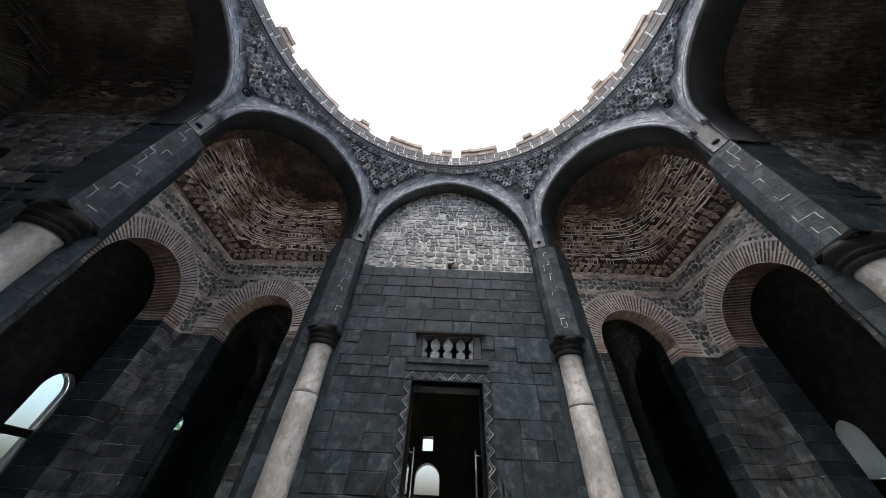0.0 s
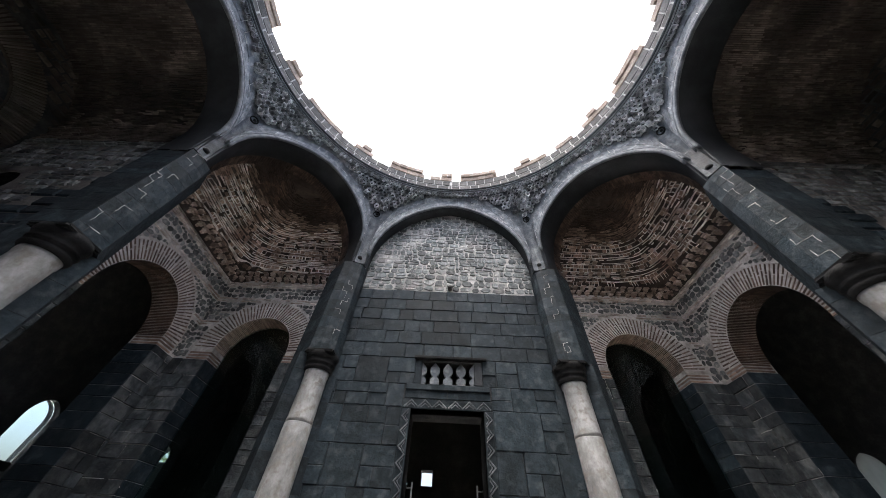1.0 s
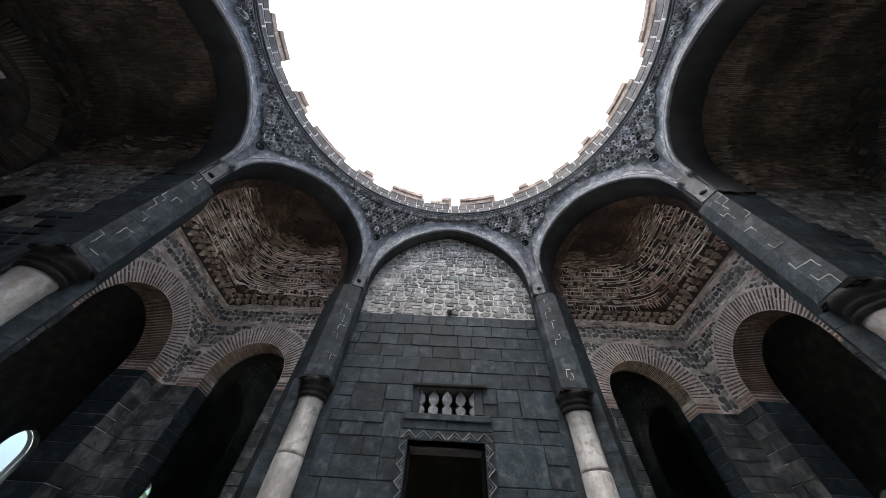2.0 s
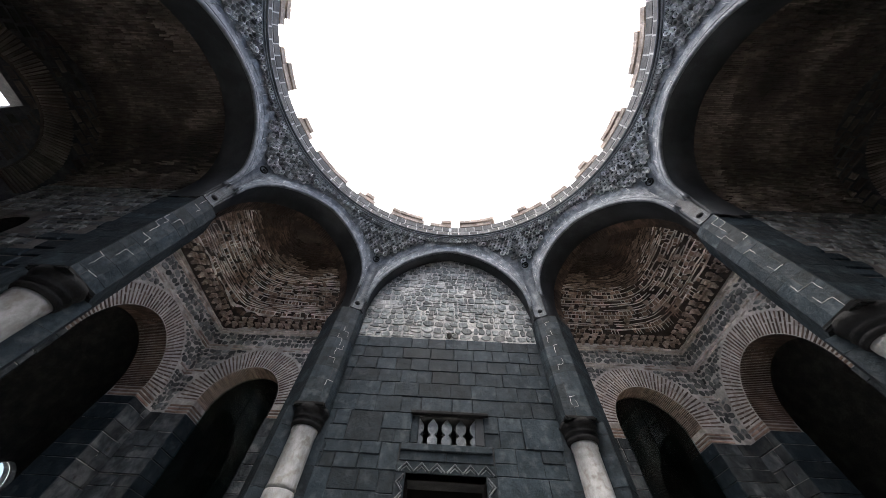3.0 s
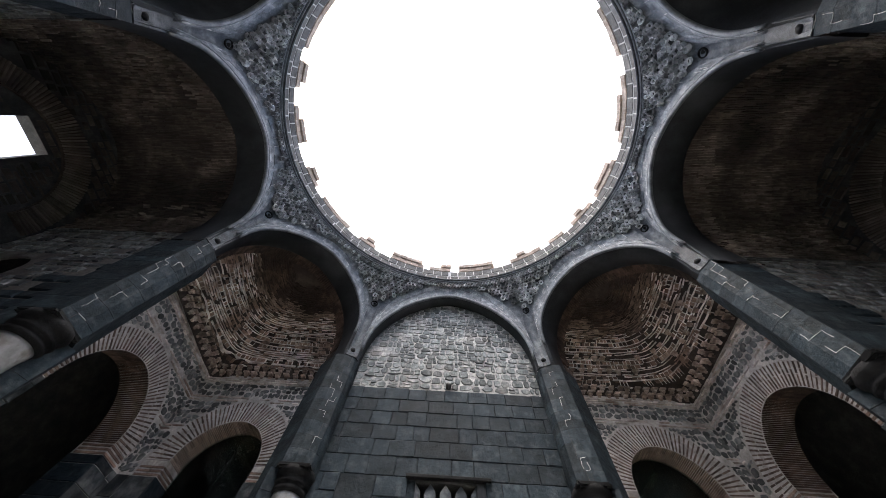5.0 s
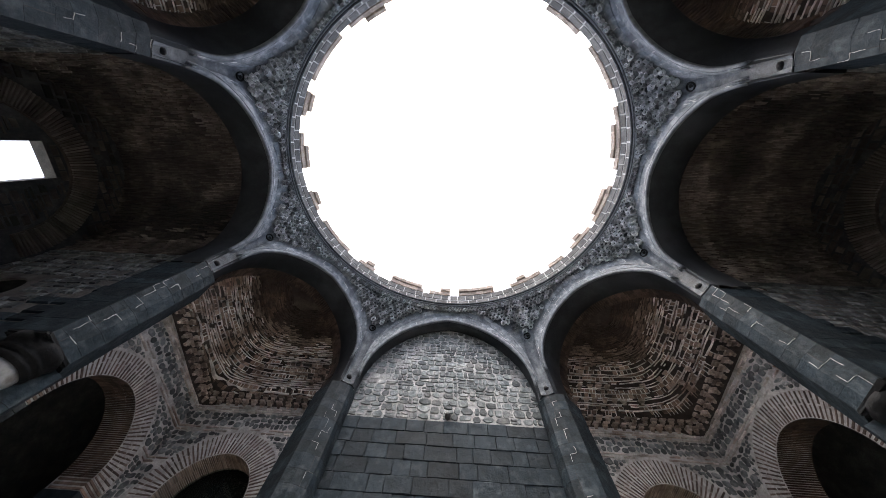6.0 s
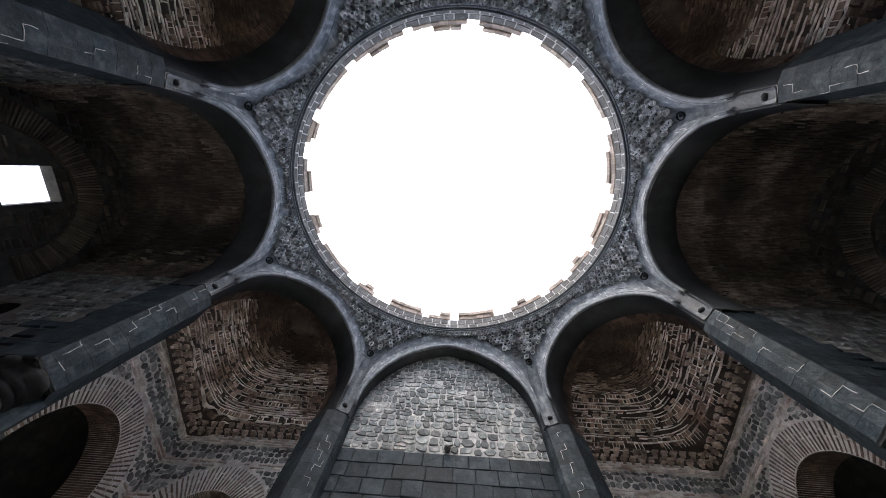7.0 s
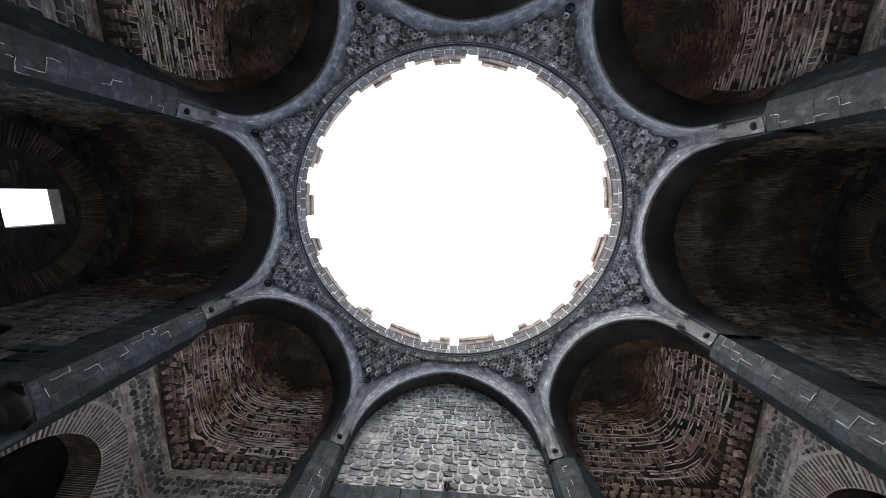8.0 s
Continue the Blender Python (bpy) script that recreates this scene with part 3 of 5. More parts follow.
# ---- stone and brick laying ----
def block_mesh(name, w, h, d, bevel, material, rnd, rough=0.004):
    """A dressed block, front face at y = -d, chamfered front edges, slightly uneven."""
    j = lambda: rnd.uniform(-rough, rough)
    hw, hh = w / 2, h / 2
    b = min(bevel, hw * 0.4, hh * 0.4)
    back = [(-hw, 0, -hh), (hw, 0, -hh), (hw, 0, hh), (-hw, 0, hh)]
    mid = [(x + j(), -d + b, z + j()) for x, _, z in back]
    fr = [(x - math.copysign(b, x), -d + j(), z - math.copysign(b, z)) for x, _, z in back]
    vs = back + mid + fr
    fs = [(8, 9, 10, 11)]
    for o in (0, 4):
        fs += [(o + i, o + (i + 1) % 4, o + 4 + (i + 1) % 4, o + 4 + i) for i in range(4)]
    me = bpy.data.meshes.new(name)
    me.from_pydata(vs, [], fs)
    me.materials.append(material)
    return me


def stone_mesh(name, material, rnd, sides=8, corner=4.5):
    """A field stone about one metre across: rounded, bulging, uneven."""
    vs, fs = [], []
    rad = []
    for i in range(sides):
        a = 2 * math.pi * i / sides + rnd.uniform(-0.12, 0.12)
        c, s = math.cos(a), math.sin(a)
        r = 0.5 / (abs(c) ** corner + abs(s) ** corner) ** (1 / corner) * rnd.uniform(0.84, 1.06)
        rad.append((c * r, s * r))
    for y, g in ((0.0, 1.0), (-0.7, 0.97), (-1.0, 0.86)):
        vs += [(x * g, y + (rnd.uniform(-0.15, 0.15) if y else 0), z * g) for x, z in rad]
    for o in (0, sides):
        fs += [(o + i, o + (i + 1) % sides, o + sides + (i + 1) % sides, o + sides + i) for i in range(sides)]
    fs.append(tuple(range(2 * sides, 3 * sides)))
    me = bpy.data.meshes.new(name)
    me.from_pydata(vs, [], fs)
    me.materials.append(material)
    for p in me.polygons[:-1]:
        p.use_smooth = True
    return me


_r = random.Random(7)
STONES = [stone_mesh("stone", RUBBLE, _r, 9, _r.choice((2.5, 3.5, 5.0))) for _ in range(30)]
TSTONES = [stone_mesh("stone", TYMP_STONE, _r, _r.choice((6, 7, 8, 9)), _r.choice((4.0, 6.0, 9.0))) for _ in range(40)]


def piece(name, me, parent, m):
    ob = new(name, me)
    ob.parent = parent
    ob.matrix_basis = m
    return ob


def quad_brick(bulk, corners, toward, proud, back=0.02):
    """A brick on a curved surface: four surface points, its face proud of them towards a point."""
    a, b, c, d = corners
    nrm = (b - a).cross(d - a)
    if nrm.length < 1e-9:
        return
    nrm.normalize()
    if nrm.dot(toward - a) < 0:
        nrm = -nrm
    lo = [p - nrm * back for p in corners]
    hi = [p + nrm * proud for p in corners]
    bulk.block(lo + hi)


def lay_plane(bulk, m, keep, u0, u1, rows, rnd, length=(0.18, 0.3), proud=(0.005, 0.03), joint=0.025, miss=0.03, wob=0.006):
    """Courses of stones or bricks on a flat wall. rows: (z0, z1) of each course."""
    for z0, z1 in rows:
        u = u0 - rnd.uniform(0, length[0])
        while u < u1:
            w = rnd.uniform(*length)
            a, b = max(u, u0) + joint / 2, min(u + w, u1) - joint / 2
            u += w
            if b - a < 0.05 or rnd.random() < miss:
                continue
            if not all(keep(x, z) for x in (a, b, (a + b) / 2) for z in (z0, z1)):
                continue
            p = rnd.uniform(*proud)
            j = lambda: rnd.uniform(-wob, wob)
            cs = [(a + j(), z0 + j()), (b + j(), z0 + j()), (b + j(), z1 + j()), (a + j(), z1 + j())]
            q = 0.15 * (z1 - z0)
            fr = [(a + q, z0 + q), (b - q, z0 + q), (b - q, z1 - q), (a + q, z1 - q)]
            bulk.block([m @ Vector((x, 0.01, z)) for x, z in cs] + [m @ Vector((x + j(), -p, z + j())) for x, z in fr])


def voussoirs(parent, m, h, zs, c, mid, thick, depth, rnd, name="brick", material=None, brick=0.046, joint=0.03, rows=2, proud=0.02, extra=0.0):
    """A brick arch ring, brick by brick, each radial line cut into pieces; mortar ring behind."""
    material = material or BRICK
    pts = arch_pts(h, zs, c, 40, mid)
    # arc length along the intrados
    run = [0.0]
    for p, q in zip(pts, pts[1:]):
        run.append(run[-1] + math.hypot(q[0] - p[0], q[1] - p[1]))
    n = int(run[-1] / (brick + joint))
    meshes = {}
    i = 0
    for k in range(n):
        s = (k + 0.5) * run[-1] / n
        while run[i + 1] < s:
            i += 1
        f = (s - run[i]) / (run[i + 1] - run[i])
        u, z = pts[i][0] + f * (pts[i + 1][0] - pts[i][0]), pts[i][1] + f * (pts[i + 1][1] - pts[i][1])
        left = u < mid
        cx = mid + c if left else mid - c
        ang = math.atan2(z - zs, u - cx)
        cuts = [0.0, thick] if rows == 1 else [0.0, thick * (0.5 if k % 2 else 0.68), thick] if rows == 2 else [0.0, thick * (0.3 if k % 2 else 0.2), thick * (0.68 if k % 2 else 0.58), thick]
        for a, b in zip(cuts, cuts[1:]):
            L = round(b - a - 0.018, 3)
            if L not in meshes:
                meshes[L] = [block_mesh(name, L, brick * (1.0 + 0.25 * g), depth + proud, 0.006, material, rnd, 0.003) for g in (0, 1)]
            r = h + c + (a + b) / 2 + rnd.uniform(-0.006, 0.006)
            mm = m @ Matrix.Translation((cx + r * math.cos(ang), depth + rnd.uniform(-0.006, 0.006), zs + r * math.sin(ang))) @ Matrix.Rotation(-ang + rnd.uniform(-0.01, 0.01), 4, "Y")
            piece(name, meshes[L][k % 2], parent, mm)


def ring_bed(name, m, h, zs, c, mid, thick, front, depth, material, parent, label=""):
    """The mortar body of an arch ring."""
    bm = bmesh.new()
    inn, out = arch_pts(h, zs, c, 20, mid), arch_pts(h + thick, zs, c, 20, mid)
    rows = [[bm.verts.new(m @ Vector(q)) for q in ((u, front, z), (u2, front, z2), (u2, depth, z2), (u, depth, z))] for (u, z), (u2, z2) in zip(inn, out)]
    for A, B in zip(rows, rows[1:]):
        for i in range(4):
            bm.faces.new((A[i - 1], A[i], B[i], B[i - 1]))
    bm.faces.new(rows[0])
    bm.faces.new(rows[-1][::-1])
    return part(name, bm, material, parent, label)


# ---- north wall: door surround, pierced window, ashlar, rubble ----
MN = plane_map((0, WN), (0, 1))


def box_part(name, parent, m, u0, u1, d0, d1, z0, z1, material, label="", bevel=0.008):
    bm = bmesh.new()
    bmesh.ops.create_cube(bm, size=1, matrix=m @ Matrix.Translation(((u0 + u1) / 2, (d0 + d1) / 2, (z0 + z1) / 2)) @ Matrix.Diagonal((u1 - u0, d1 - d0, z1 - z0, 1)))
    if bevel:
        bmesh.ops.bevel(bm, geom=bm.edges[:], offset=bevel, segments=1, affect="EDGES")
    return part(name, bm, material, parent, label)


door = empty("door_1", "basalt doorway carved with pale zigzag bands", kind="structure")
du0, du1, dz = DOOR
box_part("jamb", door, MN, du0 - 0.17, du0, -0.03, 0.3, 0, dz, BLOCK)
box_part("jamb", door, MN, du1, du1 + 0.17, -0.03, 0.3, 0, dz, BLOCK)
box_part("lintel", door, MN, du0 - 0.17, du1 + 0.17, -0.032, 0.3, dz, dz + 0.17, BLOCK)
box_part("fascia", door, MN, du0 - 0.14, (du0 + du1) / 2 - 0.005, -0.045, 0.05, dz + 0.175, dz + 0.32, BLOCK)
box_part("fascia", door, MN, (du0 + du1) / 2 + 0.005, du1 + 0.14, -0.042, 0.05, dz + 0.175, dz + 0.32, BLOCK)
box_part("cornice", door, MN, du0 - 0.13, du1 + 0.13, -0.08, 0.05, dz + 0.325, dz + 0.43, BLOCK)


def zigzag(u0, z0, u1, z1, teeth, width, side):
    """A carved chevron band from one point to another."""
    L = math.hypot(u1 - u0, z1 - z0)
    e = ((u1 - u0) / L, (z1 - z0) / L)
    nrm = (-e[1] * side, e[0] * side)
    rail = []
    for i in range(teeth * 2 + 1):
        a = L * i / (teeth * 2)
        w = width if i % 2 else 0.015
        rail.append((u0 + e[0] * a + nrm[0] * w, z0 + e[1] * a + nrm[1] * w))
    bm = bmesh.new()
    tube(bm, [MN @ Vector((u, -0.036, z)) for u, z in rail], 0.017, 5)
    inner = []
    for i in range(1, teeth * 2, 2):
        a = L * i / (teeth * 2)
        for w, k in ((0.02, -0.3), (width * 0.6, 0), (0.02, 0.3)):
            inner.append((u0 + e[0] * (a + k * L / teeth) + nrm[0] * w, z0 + e[1] * (a + k * L / teeth) + nrm[1] * w))
    for q in range(0, len(inner), 3):
        tube(bm, [MN @ Vector((u, -0.034, z)) for u, z in inner[q:q + 3]], 0.011, 4)
    part("zigzag_band", bm, SPRING, door, "pale carved chevron band")


zigzag(du0 - 0.13, dz + 0.005, (du0 + du1) / 2 - 0.02, dz + 0.005, 3, 0.14, 1)
zigzag((du0 + du1) / 2 + 0.02, dz + 0.005, du1 + 0.13, dz + 0.005, 3, 0.14, 1)
zigzag(du0 - 0.01, dz - 2.6, du0 - 0.01, dz - 0.02, 11, 0.13, 1)
zigzag(du1 + 0.01, dz - 2.6, du1 + 0.01, dz - 0.02, 11, 0.13, -1)
ledge = empty("window_1", "pierced stone balustrade window under a dark ledge", kind="structure")
# The ledge is black to carry the shadow line beneath it.
box_part("ledge", ledge, MN, -0.63, 0.86, -0.1, 0.05, 4.43, 4.485, BLACK)
box_part("reveal", ledge, MN, -0.6, -0.46, -0.012, 0.12, 3.945, 4.42, BLOCK)
box_part("reveal", ledge, MN, 0.6, 0.76, -0.012, 0.12, 3.945, 4.42, BASALT)
shape = [(0.0, 0.0), (0.6, 0.0), (0.95, 0.12), (0.92, 0.24), (0.55, 0.32), (0.3, 0.36), (0.35, 0.4), (0.75, 0.47), (0.98, 0.62), (0.9, 0.76), (0.55, 0.86), (0.22, 0.95), (0.0, 1.0)]
for i, u in enumerate((-0.46, -0.195, 0.07, 0.335, 0.6)):
    wide, z0, hh = 0.1, 3.94, 0.455
    side = [(wide * a, z0 + hh * b) for a, b in shape]
    if i == 0:
        loop = [(u, z0)] + [(u + a, z) for a, z in side[1:]]
    elif i == 4:
        loop = [(u, z0)] + [(u - a, z) for a, z in side[1:]]
    else:
        loop = [(u - a, z) for a, z in side[1:-1]] + [(u, z0 + hh)] + [(u + a, z) for a, z in reversed(side[1:-1])]
    bm = slab([loop], 0.1, MN @ Matrix.Translation((0, 0.03, 0)))
    part("baluster", bm, LIMEY_P, ledge)
bm = bmesh.new()
bmesh.ops.create_icosphere(bm, subdivisions=2, radius=0.07, matrix=MN @ Matrix.Translation((0.06, -0.05, 6.37)) @ Matrix.Diagonal((1, 1.4, 1.2, 1)))
part("boss", bm, METAL, tymp, "dark round iron boss", True)

# glazed door leaves, folded back, with long bar pulls
def door_leaf(u, s):
    leaf = empty("glass_door", "open glass door leaf with a long metal bar pull", "door", "glass door leaves")
    leaf.matrix_basis = MN @ Matrix.Translation((u, 0.34, 0))
    bm = bmesh.new()
    bmesh.ops.create_cube(bm, size=1, matrix=Matrix.Translation((0, 0.16, 1.25)) @ Matrix.Diagonal((0.012, 0.3, 2.4, 1)))
    g = part("pane", bm, GLASS, leaf, "clear glass pane")
    bm = bmesh.new()
    tube(bm, [Vector((s * 0.07, 0.26, 1.55)), Vector((s * 0.07, 0.26, 2.5))], 0.014, 8)
    pull = part("pull", bm, STEEL, leaf, "brushed metal bar pull", True)
    for z in (1.62, 2.42):
        bm = bmesh.new()
        tube(bm, [Vector((0, 0.26, z)), Vector((s * 0.07, 0.26, z + 0.001))], 0.012, 6)
        part("bracket", bm, STEEL, pull, "", True)
    bm = bmesh.new()
    bmesh.ops.create_cube(bm, size=1, matrix=Matrix.Translation((0, 0.16, 0.025)) @ Matrix.Diagonal((0.04, 0.3, 0.05, 1)))
    part("shoe", bm, STEEL, leaf)


GLASS = bpy.data.materials.new("glass")
GLASS.use_nodes = True
gb = GLASS.node_tree.nodes["Principled BSDF"]
gb.inputs["Transmission Weight"].default_value, gb.inputs["Roughness"].default_value, gb.inputs["Base Color"].default_value = 1.0, 0.02, (0.75, 0.88, 0.9, 1)
STEEL = mat("brushed_steel", [(0.3, 0.3, 0.3), (0.45, 0.45, 0.45)], 12, 0.35, 0.05, 80, spec=0.5)
STEEL.node_tree.nodes["Principled BSDF"].inputs["Metallic"].default_value = 0.9
door_leaf(du0 + 0.04, 1)
door_leaf(du1 - 0.04, -1)


def rail_post(x):
    r = empty("handrail", "thin black metal handrail beside the doorway", "handrail", "handrails by the door")
    r.location = (x, 4.75, 0)
    for dy in (0.0, -0.7):
        bm = bmesh.new()
        tube(bm, [Vector((0, dy, 0)), Vector((0, dy, 2.0 + dy * 0.4))], 0.02, 8)
        part("post", bm, BLACK, r, "", True)
    bm = bmesh.new()
    tube(bm, [Vector((0, 0.05, 2.02)), Vector((0, -0.75, 1.7))], 0.024, 8)
    part("rail", bm, BLACK, r, "", True)


rail_post(-0.78)
rail_post(0.92)

# ashlar of the north wall
rnd = random.Random(11)
courses = [0.0, 0.6, 1.2, 1.75, 2.3, 2.88, 3.5, 3.92, 4.46, 4.78, 5.08, 5.38, 5.68, 5.97, 6.26]


blocked = [(du0 - 0.165, du1 + 0.165, 0, dz + 0.17), (du0 - 0.13, du1 + 0.13, dz + 0.17, dz + 0.43), (-0.6, 0.76, 3.9, 4.43)]
for z0, z1 in zip(courses, courses[1:]):
    edges = [-2.45 - rnd.uniform(0, 0.3)]
    while edges[-1] < 2.45:
        edges.append(edges[-1] + rnd.uniform(0.32, 0.75) * (1.15 if z1 - z0 > 0.45 else 0.9))
    # cut the course at openings
    spans = [(-2.45, 2.45)]
    for r in blocked:
        if z0 < r[3] - 0.1 and z1 > r[2] + 0.1:
            spans = [q for s in spans for q in ((s[0], min(s[1], r[0])), (max(s[0], r[1]), s[1])) if q[1] - q[0] > 0.05]
    for s0, s1 in spans:
        cut = [s0] + [e for e in edges if s0 + 0.15 < e < s1 - 0.15] + [s1]
        for a, b in zip(cut, cut[1:]):
            j = 0.006
            top = z1 + rnd.choice((0, 0, 0, 0.0))
            zs_ = [z0, top]
            if top - z0 > 0.4 and rnd.random() < 0.55:
                zs_ = [z0, z0 + (top - z0) * rnd.uniform(0.42, 0.58), top]
            for za, zb in zip(zs_, zs_[1:]):
                cu = [a, b]
                if len(zs_) == 3 and b - a > 0.5 and rnd.random() < 0.6:
                    cu = [a, a + (b - a) * rnd.uniform(0.35, 0.65), b]
                for ua, ub in zip(cu, cu[1:]):
                    me = block_mesh("ashlar_block", ub - ua - j, zb - za - j, 0.03 + rnd.uniform(-0.008, 0.01), rnd.uniform(0.006, 0.014), BLOCK, rnd, 0.006)
                    piece("ashlar_block", me, north, MN @ Matrix.Translation(((ua + ub) / 2, 0.004, (za + zb) / 2)) @ Matrix.Rotation(rnd.uniform(-0.004, 0.004), 4, "Y"))

# rubble of the walled-up arch
F = FACES[0]
z = 6.29
while z < 9.5:
    hgt = rnd.uniform(0.14, 0.21) * (1.05 if z < 8 else 0.85)
    lim = F.h if z < F.zs else max(0.0, math.sqrt(max(0.0, (F.h + F.c) ** 2 - (z - F.zs) ** 2)) - F.c)
    u = -lim - rnd.uniform(0, 0.15)
    while u < lim:
        w = rnd.choice((0.1, 0.15, 0.2, 0.24, 0.3)) * rnd.uniform(0.9, 1.1) * (1.0 if z < 8 else 0.85)
        if rnd.random() > 0.006:
            # now and then two flat stones fill the height of one
            cuts = [(0.0, 1.0)] if rnd.random() > 0.3 else [(0.0, 0.52), (0.52, 1.0)]
            for c0, c1 in cuts:
                hs = hgt * (c1 - c0)
                mm = MN @ Matrix.Translation((u + w / 2 + rnd.uniform(-0.012, 0.012), 0.02, z + hgt * (c0 + c1) / 2 + rnd.uniform(-0.016, 0.016))) @ Matrix.Rotation(rnd.uniform(-0.1, 0.1), 4, "Y") @ Matrix.Diagonal((w * rnd.uniform(0.9, 1.03), rnd.uniform(0.03, 0.05), hs * rnd.uniform(0.88, 1.03), 1))
                piece("stone", rnd.choice(TSTONES), tymp, mm)
        u += w
    z += hgt

# ---- corner bays: brick rings, dressed piers, rubble with brick strings ----
IMPOST = 4.62


def rows_between(z0, z1, hs, joint, rnd):
    out = []
    z = z0
    while z < z1 - 0.03:
        h = min(rnd.choice(hs), z1 - z)
        out.append((z + joint / 2, z + h - joint / 2))
        z += h
    return out


def dress_wall(wall, m, u0, u1, mid, h, zs, c, thick, top, rnd, corner_u, full):
    def clear(u, z):
        r = h + thick + c + 0.02
        if z < zs:
            return abs(u - mid) > h + (thick + 0.02 if z > IMPOST - 0.1 else 0.0)
        cx = mid + c if u < mid else mid - c
        return math.hypot(u - cx, z - zs) > r

    ring_bed("arch_mortar", m, h, zs, c, mid, thick, -0.012, 0.1, ARCH_BED, wall, "pale thick mortar between arch bricks")
    voussoirs(wall, m, h, zs, c, mid, thick, 0.12, rnd, brick=0.028, joint=0.032)
    # brick courses of the arch feet
    feet = Bulk()
    for zz in (IMPOST + 0.015, IMPOST + 0.085, IMPOST + 0.155):
        for s0, s1 in ((mid - h - thick, mid - h), (mid + h, mid + h + thick)):
            s0, s1 = max(s0, u0), min(s1, u1)
            for a, e in ((s0, (s0 + s1) / 2), ((s0 + s1) / 2, s1)):
                feet.block([m @ Vector(q) for q in ((a, 0.05, zz), (e - 0.01, 0.05, zz), (e - 0.01, 0.05, zz + 0.035), (a, 0.05, zz + 0.035), (a, -0.015, zz), (e - 0.01, -0.015, zz), (e - 0.01, -0.015, zz + 0.035), (a, -0.015, zz + 0.035))])
        for uu, sg in ((mid - h, 1), (mid + h, -1)):
            cs = [m @ Vector((uu, q, z1)) for q, z1 in ((0.0, zz), (0.6 if thick < 0.47 else 0.45, zz), (0.6 if thick < 0.47 else 0.45, zz + 0.035), (0.0, zz + 0.035))]
            quad_brick(feet, cs, m @ Vector((mid, 0.2, zz)), 0.012)
    feet.make("arch_foot", BRICK_J, wall, "brown brick courses at the foot of the arch")
    # inner bricks along the depth of the arch
    bulk = Bulk()
    pts = arch_pts(h, zs, c, 44, mid)
    for (ua, za), (ub, zb) in zip(pts, pts[1:]):
        for d, e1 in ((0.0, 0.19), (0.2, 0.19), (0.4, 0.255)) if thick < 0.47 else ((0.0, 0.21), (0.22, 0.285)):
            cs = [m @ Vector((ua + (ub - ua) * f, d + e, za + (zb - za) * f)) for f, e in ((0.06, 0), (0.74, 0), (0.74, e1), (0.06, e1))]
            quad_brick(bulk, cs, m @ Vector((mid, d, zs)), 0.012)
    # Lining colour carries the shade inside the arch, deepest in the side arches.
    bulk.make("arch_lining", BLACK_BRICK if thick < 0.47 else MID_BRICK, wall, "fired bricks lining the arch")
    # rubble and strings above
    rub, bri = Bulk(290 if full else 0, "rubble_stone", RUBBLE, wall), Bulk(80 if full else 0, "string_brick", SMEAR_P, wall)
    strings = [(5.56, 5.59), (5.64, 5.67), (6.33, 6.36), (6.41, 6.44), (6.86, 6.89), (6.92, 6.95), (6.98, 7.01)]
    stone_rows = rows_between(IMPOST + 0.05, 5.52, (0.12, 0.15, 0.18), 0.014, rnd) + rows_between(5.7, 6.3, (0.11, 0.15), 0.014, rnd) + rows_between(6.47, 6.85, (0.12, 0.15), 0.014, rnd)
    if full:
        for z0, z1 in stone_rows:
            u = u0 - rnd.uniform(0, 0.1)
            while u < u1:
                w = rnd.choice((0.09, 0.12, 0.15, 0.2)) * rnd.uniform(0.9, 1.15)
                a, b = max(u, u0), min(u + w, u1)
                u += w
                if b - a < 0.06:
                    continue
                if not all(clear(x, z) for x in (a, b) for z in (z0, z1)):
                    # small packing stones where a whole one meets the arch
                    for x in (a + (b - a) * 0.27, a + (b - a) * 0.76):
                        for z in (z0 + (z1 - z0) * 0.27, z0 + (z1 - z0) * 0.75):
                            if clear(x - 0.03, z - 0.03) and clear(x + 0.03, z - 0.03) and clear(x, z):
                                mm = m @ Matrix.Translation((x, 0.015, z)) @ Matrix.Rotation(rnd.uniform(-0.3, 0.3), 4, "Y") @ Matrix.Diagonal(((b - a) * 0.46, rnd.uniform(0.025, 0.045), (z1 - z0) * 0.5, 1))
                                piece("rubble_stone", rnd.choice(STONES), wall, mm)
                    continue
                mm = m @ Matrix.Translation(((a + b) / 2, 0.015, (z0 + z1) / 2 + rnd.uniform(-0.03, 0.03))) @ Matrix.Rotation(rnd.uniform(-0.4, 0.4), 4, "Y") @ Matrix.Diagonal(((b - a) * rnd.uniform(0.86, 1.04), rnd.uniform(0.026, 0.052), (z1 - z0) * rnd.uniform(0.86, 1.12), 1))
                piece("rubble_stone", rnd.choice(STONES), wall, mm)
    else:
        lay_plane(rub, m, clear, u0, u1, stone_rows, rnd, (0.14, 0.3), (0.012, 0.045), 0.022, 0.02, 0.026)
    lay_plane(bri, m, clear, u0, u1, strings, rnd, (0.12, 0.3), (0.02, 0.045), 0.012, 0.16, 0.008)
    rub.make("rubble", RUBBLE_J, wall, "dark rubble stones in earth mortar")
    bri.make("string_course", SMEAR, wall, "thin brick string courses")
    if not full:
        return
    # dressed basalt below the impost
    z = 0.6
